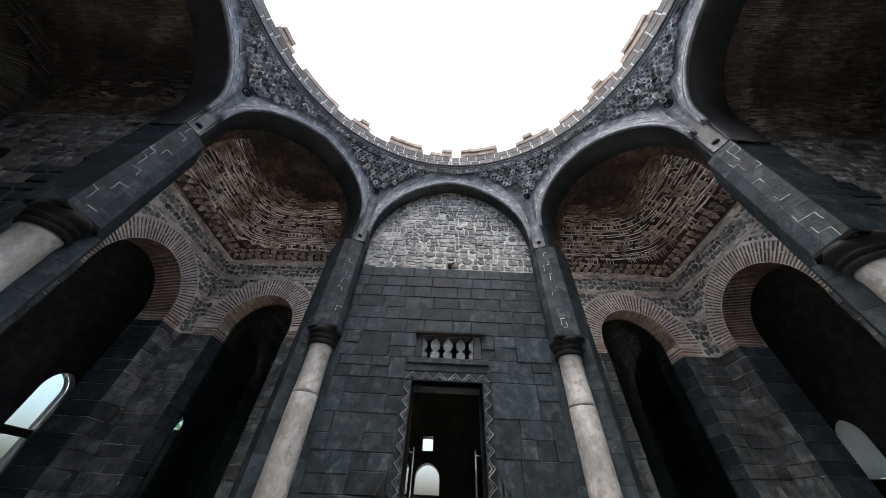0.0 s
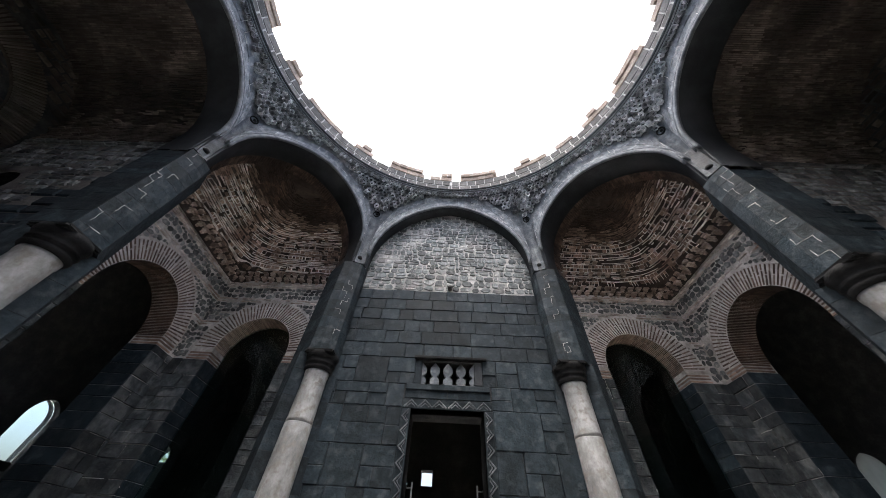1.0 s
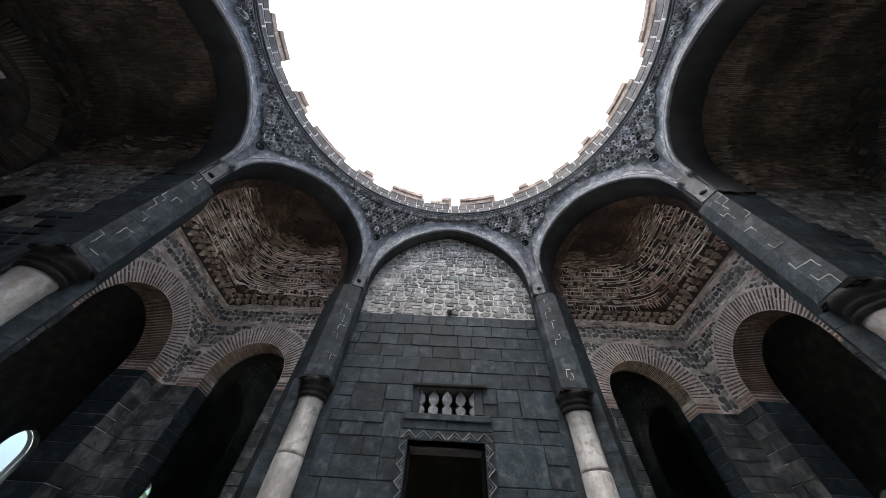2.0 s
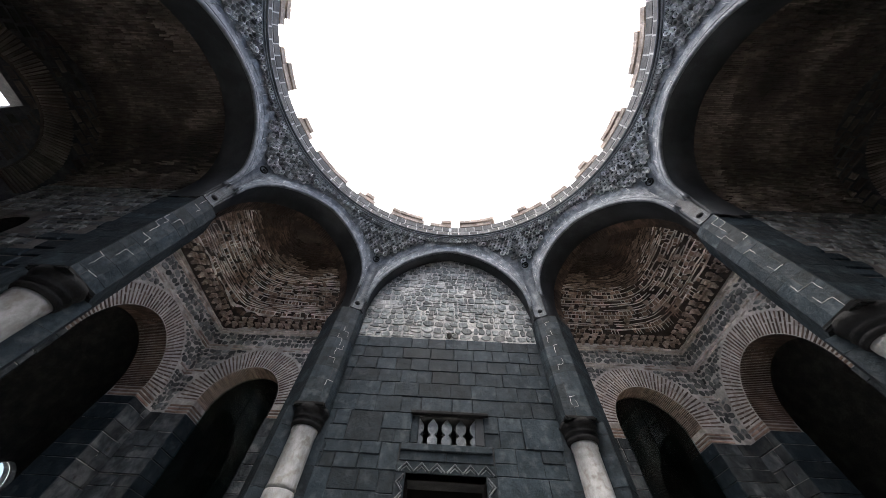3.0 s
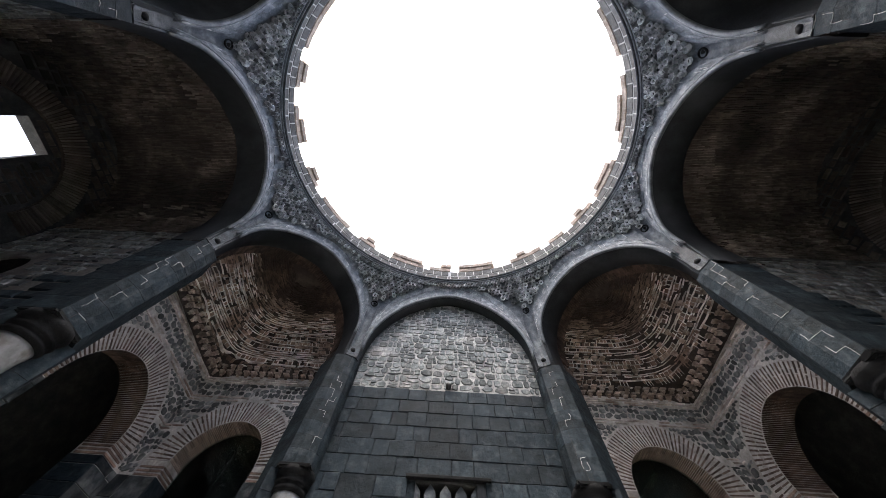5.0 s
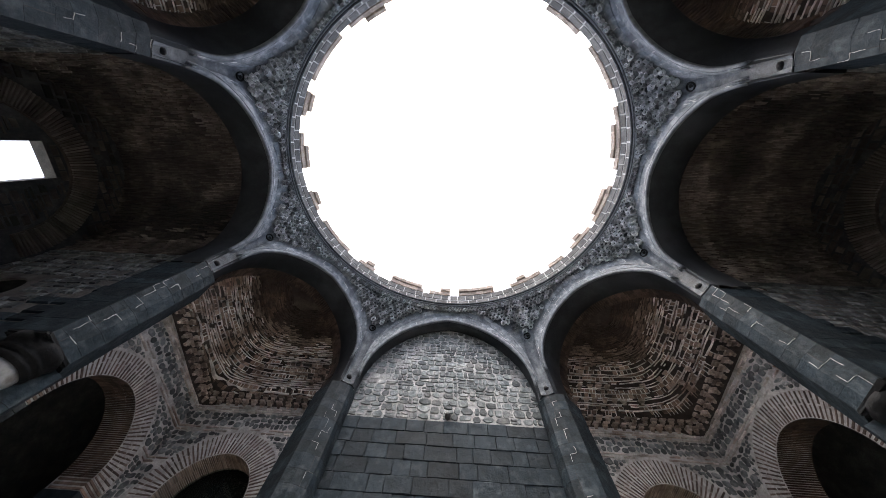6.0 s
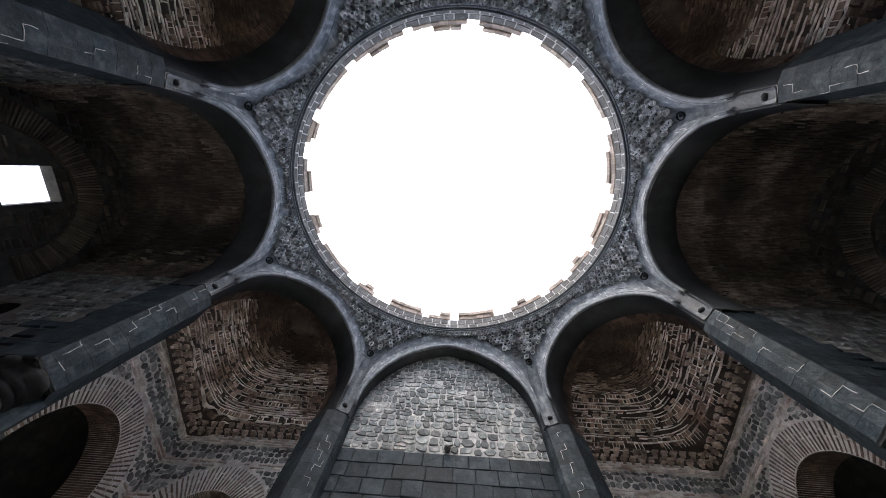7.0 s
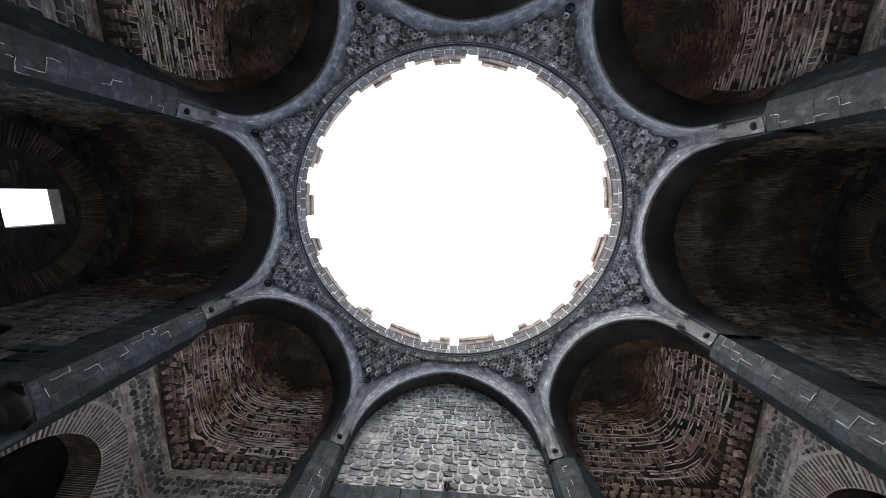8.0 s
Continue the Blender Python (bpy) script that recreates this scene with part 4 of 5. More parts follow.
    while z < IMPOST - 0.05:
        hh = min(rnd.uniform(0.19, 0.3), IMPOST - z)
        if IMPOST - z - hh < 0.12:
            hh = IMPOST - z
        for s0, s1 in ((u0, mid - h + 0.008), (mid + h - 0.008, u1)):
            if s1 - s0 < 0.1:
                continue
            cut = [s0]
            while cut[-1] < s1 - 0.6:
                cut.append(cut[-1] + rnd.uniform(0.25, 0.55))
            cut.append(s1)
            for a, b in zip(cut, cut[1:]):
                e = rnd.choice((0.004, 0.008, 0.012, 0.016))
                me = block_mesh("ashlar_block", b - a - e, hh - e, 0.022 + rnd.uniform(-0.01, 0.014), 0.008, DUSTY_BLOCK, rnd, 0.009)
                piece("ashlar_block", me, wall, m @ Matrix.Translation(((a + b) / 2, 0.0, z + hh / 2)) @ Matrix.Rotation(rnd.uniform(-0.012, 0.012), 4, "Y"))
                if rnd.random() < 0.3 and z > 1.6 and b - a < 0.7:
                    # pale pointing left along the foot or one end of the block
                    f0, f1 = sorted((rnd.random(), rnd.random()))
                    ends = ((a + (b - a) * f0, z), (a + (b - a) * f1, z)) if rnd.random() < 0.55 else ((b, z + hh * f0), (b, z + hh * f1))
                    bm = bmesh.new()
                    tube(bm, [m @ Vector((ends[0][0] + (ends[1][0] - ends[0][0]) * i / 3, -0.02, ends[0][1] + (ends[1][1] - ends[0][1]) * i / 3 + rnd.uniform(-0.004, 0.004))) for i in range(4)], rnd.uniform(0.004, 0.008), 5)
                    part("pointing", bm, DRUM_MORTAR, wall, "pale rest of pointing")
        for uu, sg in ((mid - h, 1), (mid + h, -1)):
            # jamb stones facing into the opening
            dep = 0.66 if thick < 0.47 else 0.51
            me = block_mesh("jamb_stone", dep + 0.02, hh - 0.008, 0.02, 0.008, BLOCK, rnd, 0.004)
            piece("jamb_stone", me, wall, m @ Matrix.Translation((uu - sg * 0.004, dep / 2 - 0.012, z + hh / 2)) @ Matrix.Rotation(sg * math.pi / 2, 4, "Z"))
        z += hh


for (sx, sy), (wf, ws) in BAYS.items():
    rnd = random.Random(100 + 10 * sx + sy)
    s = sx * sy
    lo, hi = sorted((s * 2.6, s * XS))
    dress_wall(wf, plane_map((0, sy * YF), (0, sy)), lo, hi, s * FRONT[0], FRONT[1], FRONT[2], 0.02, 0.5, 7.05, rnd, s * XS, sy > 0)
    s2 = -sx * sy
    lo, hi = sorted((s2 * 2.15, s2 * YF))
    dress_wall(ws, plane_map((sx * XS, 0), (sx, 0)), lo, hi, s2 * 4.42, 1.02, 4.83, 0.03, 0.45, 7.05, rnd, s2 * YF, sy > 0)

# ---- bricks of the corner vaults ----
def lay_conch(k, rnd):
    F = FACES[k]
    focus = F.m @ Vector((0, DEPTH[k] + 0.6, 7.6))
    near = k in (1, 7)
    bricks, lines, crown, ringb = Bulk(190 if near else 0, "brick", BRICK_W, VAULTS[k]), Bulk(), Bulk(), Bulk()
    teeth = Bulk(295 if near else 0, "corbel_brick", TEETH, VAULTS[k])
    span = 2.75

    def row_table(v, n=72):
        pts = [conch_pt(F, -1 + 2 * i / n, v) for i in range(n + 1)]
        run = [0.0]
        for p, q in zip(pts, pts[1:]):
            run.append(run[-1] + (q - p).length)
        return run, n

    def s_at(tab, a):
        run, n = tab
        for i in range(n):
            if run[i + 1] >= a:
                f = (a - run[i]) / max(1e-6, run[i + 1] - run[i])
                return -1 + 2 * (i + f) / n
        return 1.0

    # corbelled teeth: little brick brackets that widen upwards, dark niches between them
    def tooth_row(z, tiers, pitch, shift, keep=1.0, course=0.05, reach=0.05):
        tab = row_table((z - 7) / span)
        a = 0.06 + shift
        while a < tab[0][-1] - 0.12:
            mid = a + pitch / 2 + rnd.uniform(-0.03, 0.03)
            if rnd.random() < keep:
                for i in range(tiers):
                    w = pitch * (0.3 + 0.14 * i) * rnd.uniform(0.85, 1.15)
                    z0 = z + course * i + 0.004
                    z1 = z0 + course - 0.012
                    sa, sb = s_at(tab, mid - w / 2), s_at(tab, mid + w / 2)
                    cs = [conch_pt(F, q, (y - 7) / span) for q, y in ((sa, z0), (sb, z0), (sb, z1), (sa, z1))]
                    quad_brick(teeth, cs, focus, reach * (i + 1) + rnd.uniform(-0.015, 0.015))
            a += pitch
    tooth_row(7.05, 3, 0.23, 0.0)
    tooth_row(7.215, 3, 0.23, 0.11)
    niches = (7.62, 7.98) if k == 1 else ()
    if k == 1:
        tooth_row(7.62, 3, 0.25, 0.05, 0.75, 0.045, 0.035)
        tooth_row(7.98, 3, 0.25, 0.12, 0.6, 0.045, 0.035)
    elif near:
        tooth_row(7.95, 2, 0.3, 0.1, 0.4, 0.05, 0.035)
    midway = Bulk()

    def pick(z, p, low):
        """Brick colour darkens by degrees towards the crown."""
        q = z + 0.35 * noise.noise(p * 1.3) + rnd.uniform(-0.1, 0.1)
        return crown if q > (8.95 if k == 7 else 9.05) else midway if q > 8.7 else low

    z = 7.37
    cl = lambda v: max(0.0, min(0.996, v))
    while z < 9.66:
        # a raised mortar line, slightly wavy
        h = rnd.uniform(0.011, 0.019)
        v0, v1 = (z - 7) / span, (z + h - 7) / span
        tab = row_table(v0)
        a, wave, dv = 0.0, rnd.uniform(0, 6), 0.0
        while a < tab[0][-1] - 0.03:
            w = rnd.uniform(0.07, 0.17)
            b = min(a + w, tab[0][-1])
            sa, sb = s_at(tab, a), s_at(tab, b)
            nv = 0.003 * math.sin(b * 6 + wave) + 0.005 * noise.noise(conch_pt(F, sb, v0) * 3.0) + rnd.uniform(-0.002, 0.002)
            if rnd.random() > 0.13:
                cs = [conch_pt(F, sa, cl(v0 + dv)), conch_pt(F, sb, cl(v0 + nv)), conch_pt(F, sb, cl(v1 + nv)), conch_pt(F, sa, cl(v1 + dv))]
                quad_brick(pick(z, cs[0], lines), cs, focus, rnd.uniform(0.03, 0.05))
            dv = nv
            a += w
        z += h
        # the course of bricks or small stones above it
        h = rnd.choice((0.03, 0.035, 0.045, 0.085, 0.1) if k == 1 else (0.03, 0.035, 0.04, 0.075, 0.09)) if z < 8.6 else 0.034
        bare = any(q - 0.02 < z < q + 0.13 for q in niches)
        v0, v1 = (z + 0.004 - 7) / span, min(0.995, (z + h - 0.004 - 7) / span)
        tab = row_table(v0)
        a = rnd.uniform(0, 0.1)
        deep = rnd.choice((-0.01, 0.0, 0.015))
        while a < tab[0][-1] - 0.05:
            w = rnd.uniform(0.07, 0.15) if h > 0.08 else rnd.uniform(0.07, 0.19)
            b = min(a + w - 0.014, tab[0][-1])
            sa, sb = s_at(tab, a), s_at(tab, b)
            pa = conch_pt(F, (sa + sb) / 2, v0)
            high = z > 8.75
            if not (noise.noise(pa * 5.5) > (0.16 if k == 1 else 0.24) and z < 8.8) and not bare and rnd.random() > 0.1:
                cs = [conch_pt(F, sa, v0), conch_pt(F, sb, v0), conch_pt(F, sb, v1), conch_pt(F, sa, v1)]
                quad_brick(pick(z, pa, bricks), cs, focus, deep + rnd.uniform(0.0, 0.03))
                if h > 0.08 and not high:
                    # mortar between small stones
                    se = s_at(tab, min(b + 0.014, tab[0][-1]))
                    quad_brick(lines, [conch_pt(F, sb, v0), conch_pt(F, se, v0), conch_pt(F, se, v1), conch_pt(F, sb, v1)], focus, 0.03)
            a += w
        z += h
    lines.make("mortar_lines", SMEAR, VAULTS[k], "pale raised mortar joints")
    teeth.make("corbel_teeth", MID_BRICK, VAULTS[k], "corbelled brick teeth")
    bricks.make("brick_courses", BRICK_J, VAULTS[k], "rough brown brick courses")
    midway.make("smoked_courses", MID_BRICK, VAULTS[k], "mid-brown brick courses below the crown")
    crown.make("crown_courses", BLACK_BRICK, VAULTS[k], "dark brick crown")
    # brick ring right behind the basalt soffit
    pts = [(-F.h, KNOB_Z + 0.1)] + arch_pts(F.h, F.zs, F.c, 44) + [(F.h, KNOB_Z + 0.1)]
    for (ua, za), (ub, zb) in zip(pts, pts[1:]):
        for d in (DEPTH[k] + 0.0, DEPTH[k] + 0.12, DEPTH[k] + 0.24):
            cs = [F.m @ Vector((ua + (ub - ua) * f, d + e, za + (zb - za) * f)) for f, e in ((0.1, 0), (0.72, 0), (0.72, 0.115), (0.1, 0.115))]
            quad_brick(ringb, cs, F.m @ Vector((0, d, F.zs)), rnd.uniform(0.0, 0.012), 0.06)
    ringb.make("brick_ring", BLACK_BRICK, VAULTS[k], "brick ring behind the basalt arch")


for k in (1, 3, 5, 7):
    lay_conch(k, random.Random(200 + k))


# ---- bricks of the barrel vaults, and the end walls ----
def lay_barrel(k, length, rnd):
    F = FACES[k]
    g = F.half / 1.93
    bulk, sides = Bulk(), Bulk()
    mouth = Bulk(190 if k in (2, 6) else 0, 'brick', DARK_BRICK_P, VAULTS[k])
    pts = arch_pts(2.0, 7.42, 0.04, 80)
    d0 = DEPTH[k]
    for i in range(0, len(pts) - 1):
        (ua, za), (ub, zb) = pts[i], pts[i + 1]
        d = d0 + rnd.uniform(0, 0.1) + 0.07 * noise.noise(Vector((ua * 2, za * 2, k)))
        while d < d0 + length - 0.05:
            w = rnd.uniform(0.13, 0.27)
            if rnd.random() > 0.07:
                e = min(d + w - 0.02, d0 + length)
                cs = [F.m @ Vector((g * (ua + (ub - ua) * f), q, za + (zb - za) * f)) for f, q in ((0.12, d), (0.78, d), (0.78, e), (0.12, e))]
                p = cs[0]
                # Bricks turn darker higher up and deeper in.
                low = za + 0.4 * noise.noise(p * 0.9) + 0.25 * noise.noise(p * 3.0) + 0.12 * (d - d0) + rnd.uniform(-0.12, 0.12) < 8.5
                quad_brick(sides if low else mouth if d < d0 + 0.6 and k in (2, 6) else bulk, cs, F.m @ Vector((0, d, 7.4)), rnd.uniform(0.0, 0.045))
            d += w
    bulk.make("brick_courses", DARK_BRICK, VAULTS[k], "dark brick courses")
    sides.make("side_courses", SIDE_BRICK, VAULTS[k], "brown brick courses low on the vault")
    mouth.make("mouth_courses", DARK_BRICK, VAULTS[k], "dark brick courses")
    # rubble walls under the springing
    for sg in (-1, 1):
        wall, m, e = BAY_WALLS[k, sg]
        hole = lambda u, z: not (k == 6 and sg == 1 and abs(e * u - HOLE[0]) < 0.52 and HOLE[1] - 2.0 < z < HOLE[1] + 0.05)
        rub = Bulk(280 if k in (2, 6) else 0, "rubble_stone", RUBBLE, wall)
        u0, u1 = sorted((0.0, e * length))
        face = lambda u, z: e * u < 0.2 + 0.62 * max(0.0, 6.85 - math.ceil(z / 0.22) * 0.22) and z < 6.82
        fac = Bulk()
        lay_plane(fac, m, lambda u, z: face(u, z) and hole(u, z), u0, u1, rows_between(3.4, 6.8, (0.2, 0.22, 0.26), 0.008, rnd), rnd, (0.3, 0.6), (0.026, 0.032), 0.006, 0.0, 0.003)
        fac.make("basalt_facing", BLOCK_J, wall, "dark basalt blocks beside the pier")
        both = lambda u, z: hole(u, z) and not face(u + e * 0.3, z)
        lay_plane(rub, m, both, u0, u1, rows_between(4.0, 7.25, (0.12, 0.16, 0.2), 0.025, rnd)[::-1], rnd, (0.12, 0.28), (0.005, 0.035), 0.025, 0.05, 0.022)
        lay_plane(rub, m, hole, u0, u1, [(7.28, 7.33), (7.36, 7.41)], rnd, (0.22, 0.3), (0.03, 0.05), 0.012, 0.05, 0.006)
        rub.make("rubble", RUBBLE_J, wall, "rubble stones under the springing")


for k, length in ((2, SIDE - 5.81), (6, SIDE - 5.81), (4, 5.8)):
    lay_barrel(k, length, random.Random(300 + k))

for sx, nm in ((-1, "west"), (1, "east")):
    rnd = random.Random(400 + sx)
    w = empty("end_wall_" + nm, "end wall of a vaulted bay with a brick arch", kind="structure")
    m = plane_map((sx * (SIDE - 0.1), 0), (sx, 0))
    ring_bed("ring_bed", m, 1.38, 6.85, 0.0, 0.05, 0.5, 0.03, 0.11, SHADE_BED, w)
    voussoirs(w, m, 1.38, 6.85, 0.0, 0.05, 0.5, 0.06, rnd, "brick", DARK_BRICK_P, 0.032, 0.022, 1)
    fill = Bulk()
    # East: bricks are left off, and the near-black wall stands for a round void.
    hole = (lambda u, z: not (-0.46 < u < 0.46 and 6.95 < z < 8.03)) if sx < 0 else (lambda u, z: math.hypot(u, z - 7.35) > 0.42)
    mm = plane_map((sx * SIDE, 0), (sx, 0))
    lay_plane(fill, mm, lambda u, z: math.hypot(u - 0.05, z - 6.85) < 1.4 and z > 6.0 and hole(u, z), -1.6, 1.6, rows_between(6.0, 8.3, (0.075, 0.075, 0.16), 0.03, rnd), rnd, (0.2, 0.34), (0.01, 0.03), 0.02, 0.04)
    lay_plane(fill, mm, lambda u, z: math.hypot(u - 0.05, z - 6.85) > 1.9 or z < 6.0, -2.1, 2.1, rows_between(4.0, 9.3, (0.15, 0.2), 0.035, rnd), rnd, (0.18, 0.36), (0.01, 0.04), 0.03, 0.05)
    fill.make("masonry", DARK_BRICK, w, "dark mixed masonry")

# ---- dome ring carving ----
zz = bmesh.new()
nz = 288
tube(zz, [ring_pt(2 * math.pi * i / nz, RING_Z - (0.03 if i % 2 else 0.13), -0.02 if i % 2 else 0.0) for i in range(nz)], 0.018, 4, True)
part("zigzag", zz, LIMEY, ring, "small carved zigzag frieze")
for z, g in ((RING_Z + 0.02, -0.05), (RING_Z + 0.085, -0.075), (RING_Z + 0.15, -0.115)):
    bm = bmesh.new()
    tube(bm, [ring_pt(2 * math.pi * i / 160, z, g) for i in range(160)], 0.02, 6, True)
    part("roll", bm, ROLL, ring, "", True)


def drum_blocks(z0, z1, grow, length, material, name, rnd, spans=None, lean=0.02, core_gap=0.028):
    peri = math.pi * (RX + RY)
    a = 0.0
    while a < 2 * math.pi - 0.02:
        w = rnd.uniform(*length) / (peri / (2 * math.pi))
        b = min(a + w, 2 * math.pi)
        if spans is None or any(s <= (a + b) / 2 <= e for s, e in spans):
            g = grow + rnd.uniform(-0.006, 0.002)
            e = core_gap / 2 / (peri / (2 * math.pi))
            bm = bmesh.new()
            zt = z1 - core_gap + (rnd.uniform(-0.02, 0.01) if spans else 0)
            vs = [bm.verts.new(ring_pt(q, z, gg)) for z, gg in ((z0, g), (zt, g - lean)) for q in (a + e, b - e)]
            vs += [bm.verts.new(ring_pt(q, z, gg)) for z, gg in ((z0, 0.35), (zt, 0.35)) for q in (a + e, b - e)]
            for q in ((0, 1, 3, 2), (4, 6, 7, 5), (0, 2, 6, 4), (1, 5, 7, 3), (2, 3, 7, 6), (0, 4, 5, 1)):
                bm.faces.new([vs[i] for i in q])
            bmesh.ops.bevel(bm, geom=[bm.edges.get((vs[0], vs[1])), bm.edges.get((vs[2], vs[3])), bm.edges.get((vs[0], vs[2])), bm.edges.get((vs[1], vs[3]))], offset=0.01, segments=1, affect="EDGES")
            part(name, bm, material, drum)
        a = b


rnd = random.Random(21)
drum_blocks(RING_Z + 0.2, RING_Z + 0.48, -0.04, (0.26, 0.46), DRUM, "drum_block", rnd)
drum_blocks(RING_Z + 0.48, RING_Z + 0.76, -0.065, (0.26, 0.46), DRUM, "drum_block", rnd)
spans, spans2 = [], []
a = 0.05
while a < 2 * math.pi - 0.1:
    w = rnd.uniform(0.16, 0.34)
    spans.append((a, a + w))
    if rnd.random() < 0.75:
        spans2.append((a + rnd.uniform(0.02, 0.1), a + w - rnd.uniform(0.0, 0.1)))
    a += w + rnd.uniform(0.03, 0.12)
drum_blocks(RING_Z + 0.76, RING_Z + 0.94, -0.1, (0.16, 0.4), TUFF, "brick", rnd, spans, 0.03, 0.002)
drum_blocks(RING_Z + 0.94, RING_Z + 1.1, -0.17, (0.2, 0.36), TUFF, "brick", rnd, spans2, 0.03, 0.002)


# ---- honeycomb carving in the spandrels, under the ring ----
def spandrel_at(k, du, z):
    """A point of the spandrels at an angle du from corner k and a height z, with the normal towards the hall."""
    def raw(du, z):
        F = FACES[k] if du >= 0 else FACES[k - 1]
        f = du / (F.az1 - F.az0)
        u = (-F.half + 2 * F.half * f) if du >= 0 else (F.half + 2 * F.half * f)
        if abs(u) >= F.h:
            za = KNOB_Z
        else:
            za = F.zs + math.sqrt(max(0.0, (F.h + F.c) ** 2 - (abs(u) + F.c) ** 2))
        w = (z - za) / (RING_Z - za)
        return spandrel_pt(F, u, za, w), w
    p, w = raw(du, z)
    q, _ = raw(du + 0.01 * (1 if du >= 0 else -1), z)
    r, _ = raw(du, z - 0.05)
    nrm = (q - p).cross(r - p).normalized()
    if nrm.dot(Vector((p.x, p.y, 0))) > 0:
        nrm = -nrm
    return p, nrm, w


def cell_mesh(rnd, n=6):
    vs, fs = [], []
    jit = [rnd.uniform(0.9, 1.12) for _ in range(n)]
    lift = [rnd.uniform(0.75, 1.1) for _ in range(n)]
    for r, d in ((1.02, -0.3), (0.96, 0.9), (0.9, 1.0), (0.78, 0.95), (0.62, -0.05)):
        vs += [(r * jit[i] * math.cos(2 * math.pi * (i + 0.5) / n), r * jit[i] * math.sin(2 * math.pi * (i + 0.5) / n), d * lift[i] if d > 0 else d) for i in range(n)]
    for o in range(0, 4 * n, n):
        fs += [(o + i, o + (i + 1) % n, o + n + (i + 1) % n, o + n + i) for i in range(n)]
    fs.append(tuple(range(4 * n, 5 * n)))
    me = bpy.data.meshes.new("cell")
    me.from_pydata(vs, [], fs)
    me.materials.append(CARVED)
    return me


CARVED = mat("carved_basalt", [(0.1296, 0.1458, 0.1652), (0.324, 0.3488, 0.378), (0.7128, 0.7398, 0.7668)], 6, 0.38, 0.5, 30, "object", 0.65, spec=0.6)
ROUND_Z = 8.85
rnd = random.Random(31)
CELLS = [cell_mesh(rnd, n) for n in (6, 6, 6, 6, 5, 6)]
for i in range(280):
    az = 2 * math.pi * i / 280
    p = ring_pt(az, RING_Z - 0.065, 0.0)
    nrm = Vector((-p.x, -p.y, -2.5)).normalized()
    side = Vector((0, 0, 1)).cross(nrm).normalized()
    m = Matrix.Identity(4)
    m.col[0][:3], m.col[1][:3], m.col[2][:3], m.col[3][:3] = side, nrm.cross(side), nrm, p
    piece("lace_cell", rnd.choice(CELLS), ring, m @ Matrix.Diagonal((0.056, 0.062, 0.085, 1)))
for k in range(8):
    q = empty("honeycomb_carving", "worn honeycomb stone carving under the dome ring", "carving", "honeycomb carvings")
    for i in range(9):
        z = 9.9 - 0.112 * i
        half = 0.24 * (1 - i / 8.2) ** 1.15 + 0.014 if i < 8 else 0.0
        step = 0.028
        n = int(half / step)
        for j in range(-n, n + 1):
            du = (j + (0.5 if i % 2 else 0)) * step + rnd.uniform(-0.0015, 0.0015)
            if rnd.random() < 0.06 + 0.02 * i:
                continue
            p, nrm, w = spandrel_at(k, du if abs(du) > 1e-4 else 1e-4, z)
            if w < 0.2:
                continue
            side = Vector((0, 0, 1)).cross(nrm).normalized()
            up = nrm.cross(side)
            m = Matrix.Identity(4)
            m.col[0][:3], m.col[1][:3], m.col[2][:3], m.col[3][:3] = side, up, (nrm + Vector((0, 0, -0.35))).normalized(), p
            s = rnd.uniform(0.07, 0.08)
            piece("cell", rnd.choice(CELLS), q, m @ Euler((rnd.uniform(-0.1, 0.1), rnd.uniform(-0.1, 0.1), rnd.uniform(-0.15, 0.15))).to_matrix().to_4x4() @ Matrix.Diagonal((s, s * 0.95, rnd.uniform(0.1, 0.16), 1)))
    # round boss below the cells, black for the shade in its hollow
    p, nrm, w = spandrel_at(k, 0.002, ROUND_Z)
    bm = bmesh.new()
    rot = nrm.to_track_quat("Z", "Y").to_matrix().to_4x4()
    lathe(bm, [(0.11, -0.05), (0.11, 0.02), (0.09, 0.035), (0.075, 0.03), (0.07, -0.0), (0.03, 0.004)], n=14)
    bmesh.ops.transform(bm, matrix=Matrix.Translation(p) @ rot, verts=bm.verts)
    part("roundel", bm, BLACK, q, "round boss, black for the shade in its hollow")

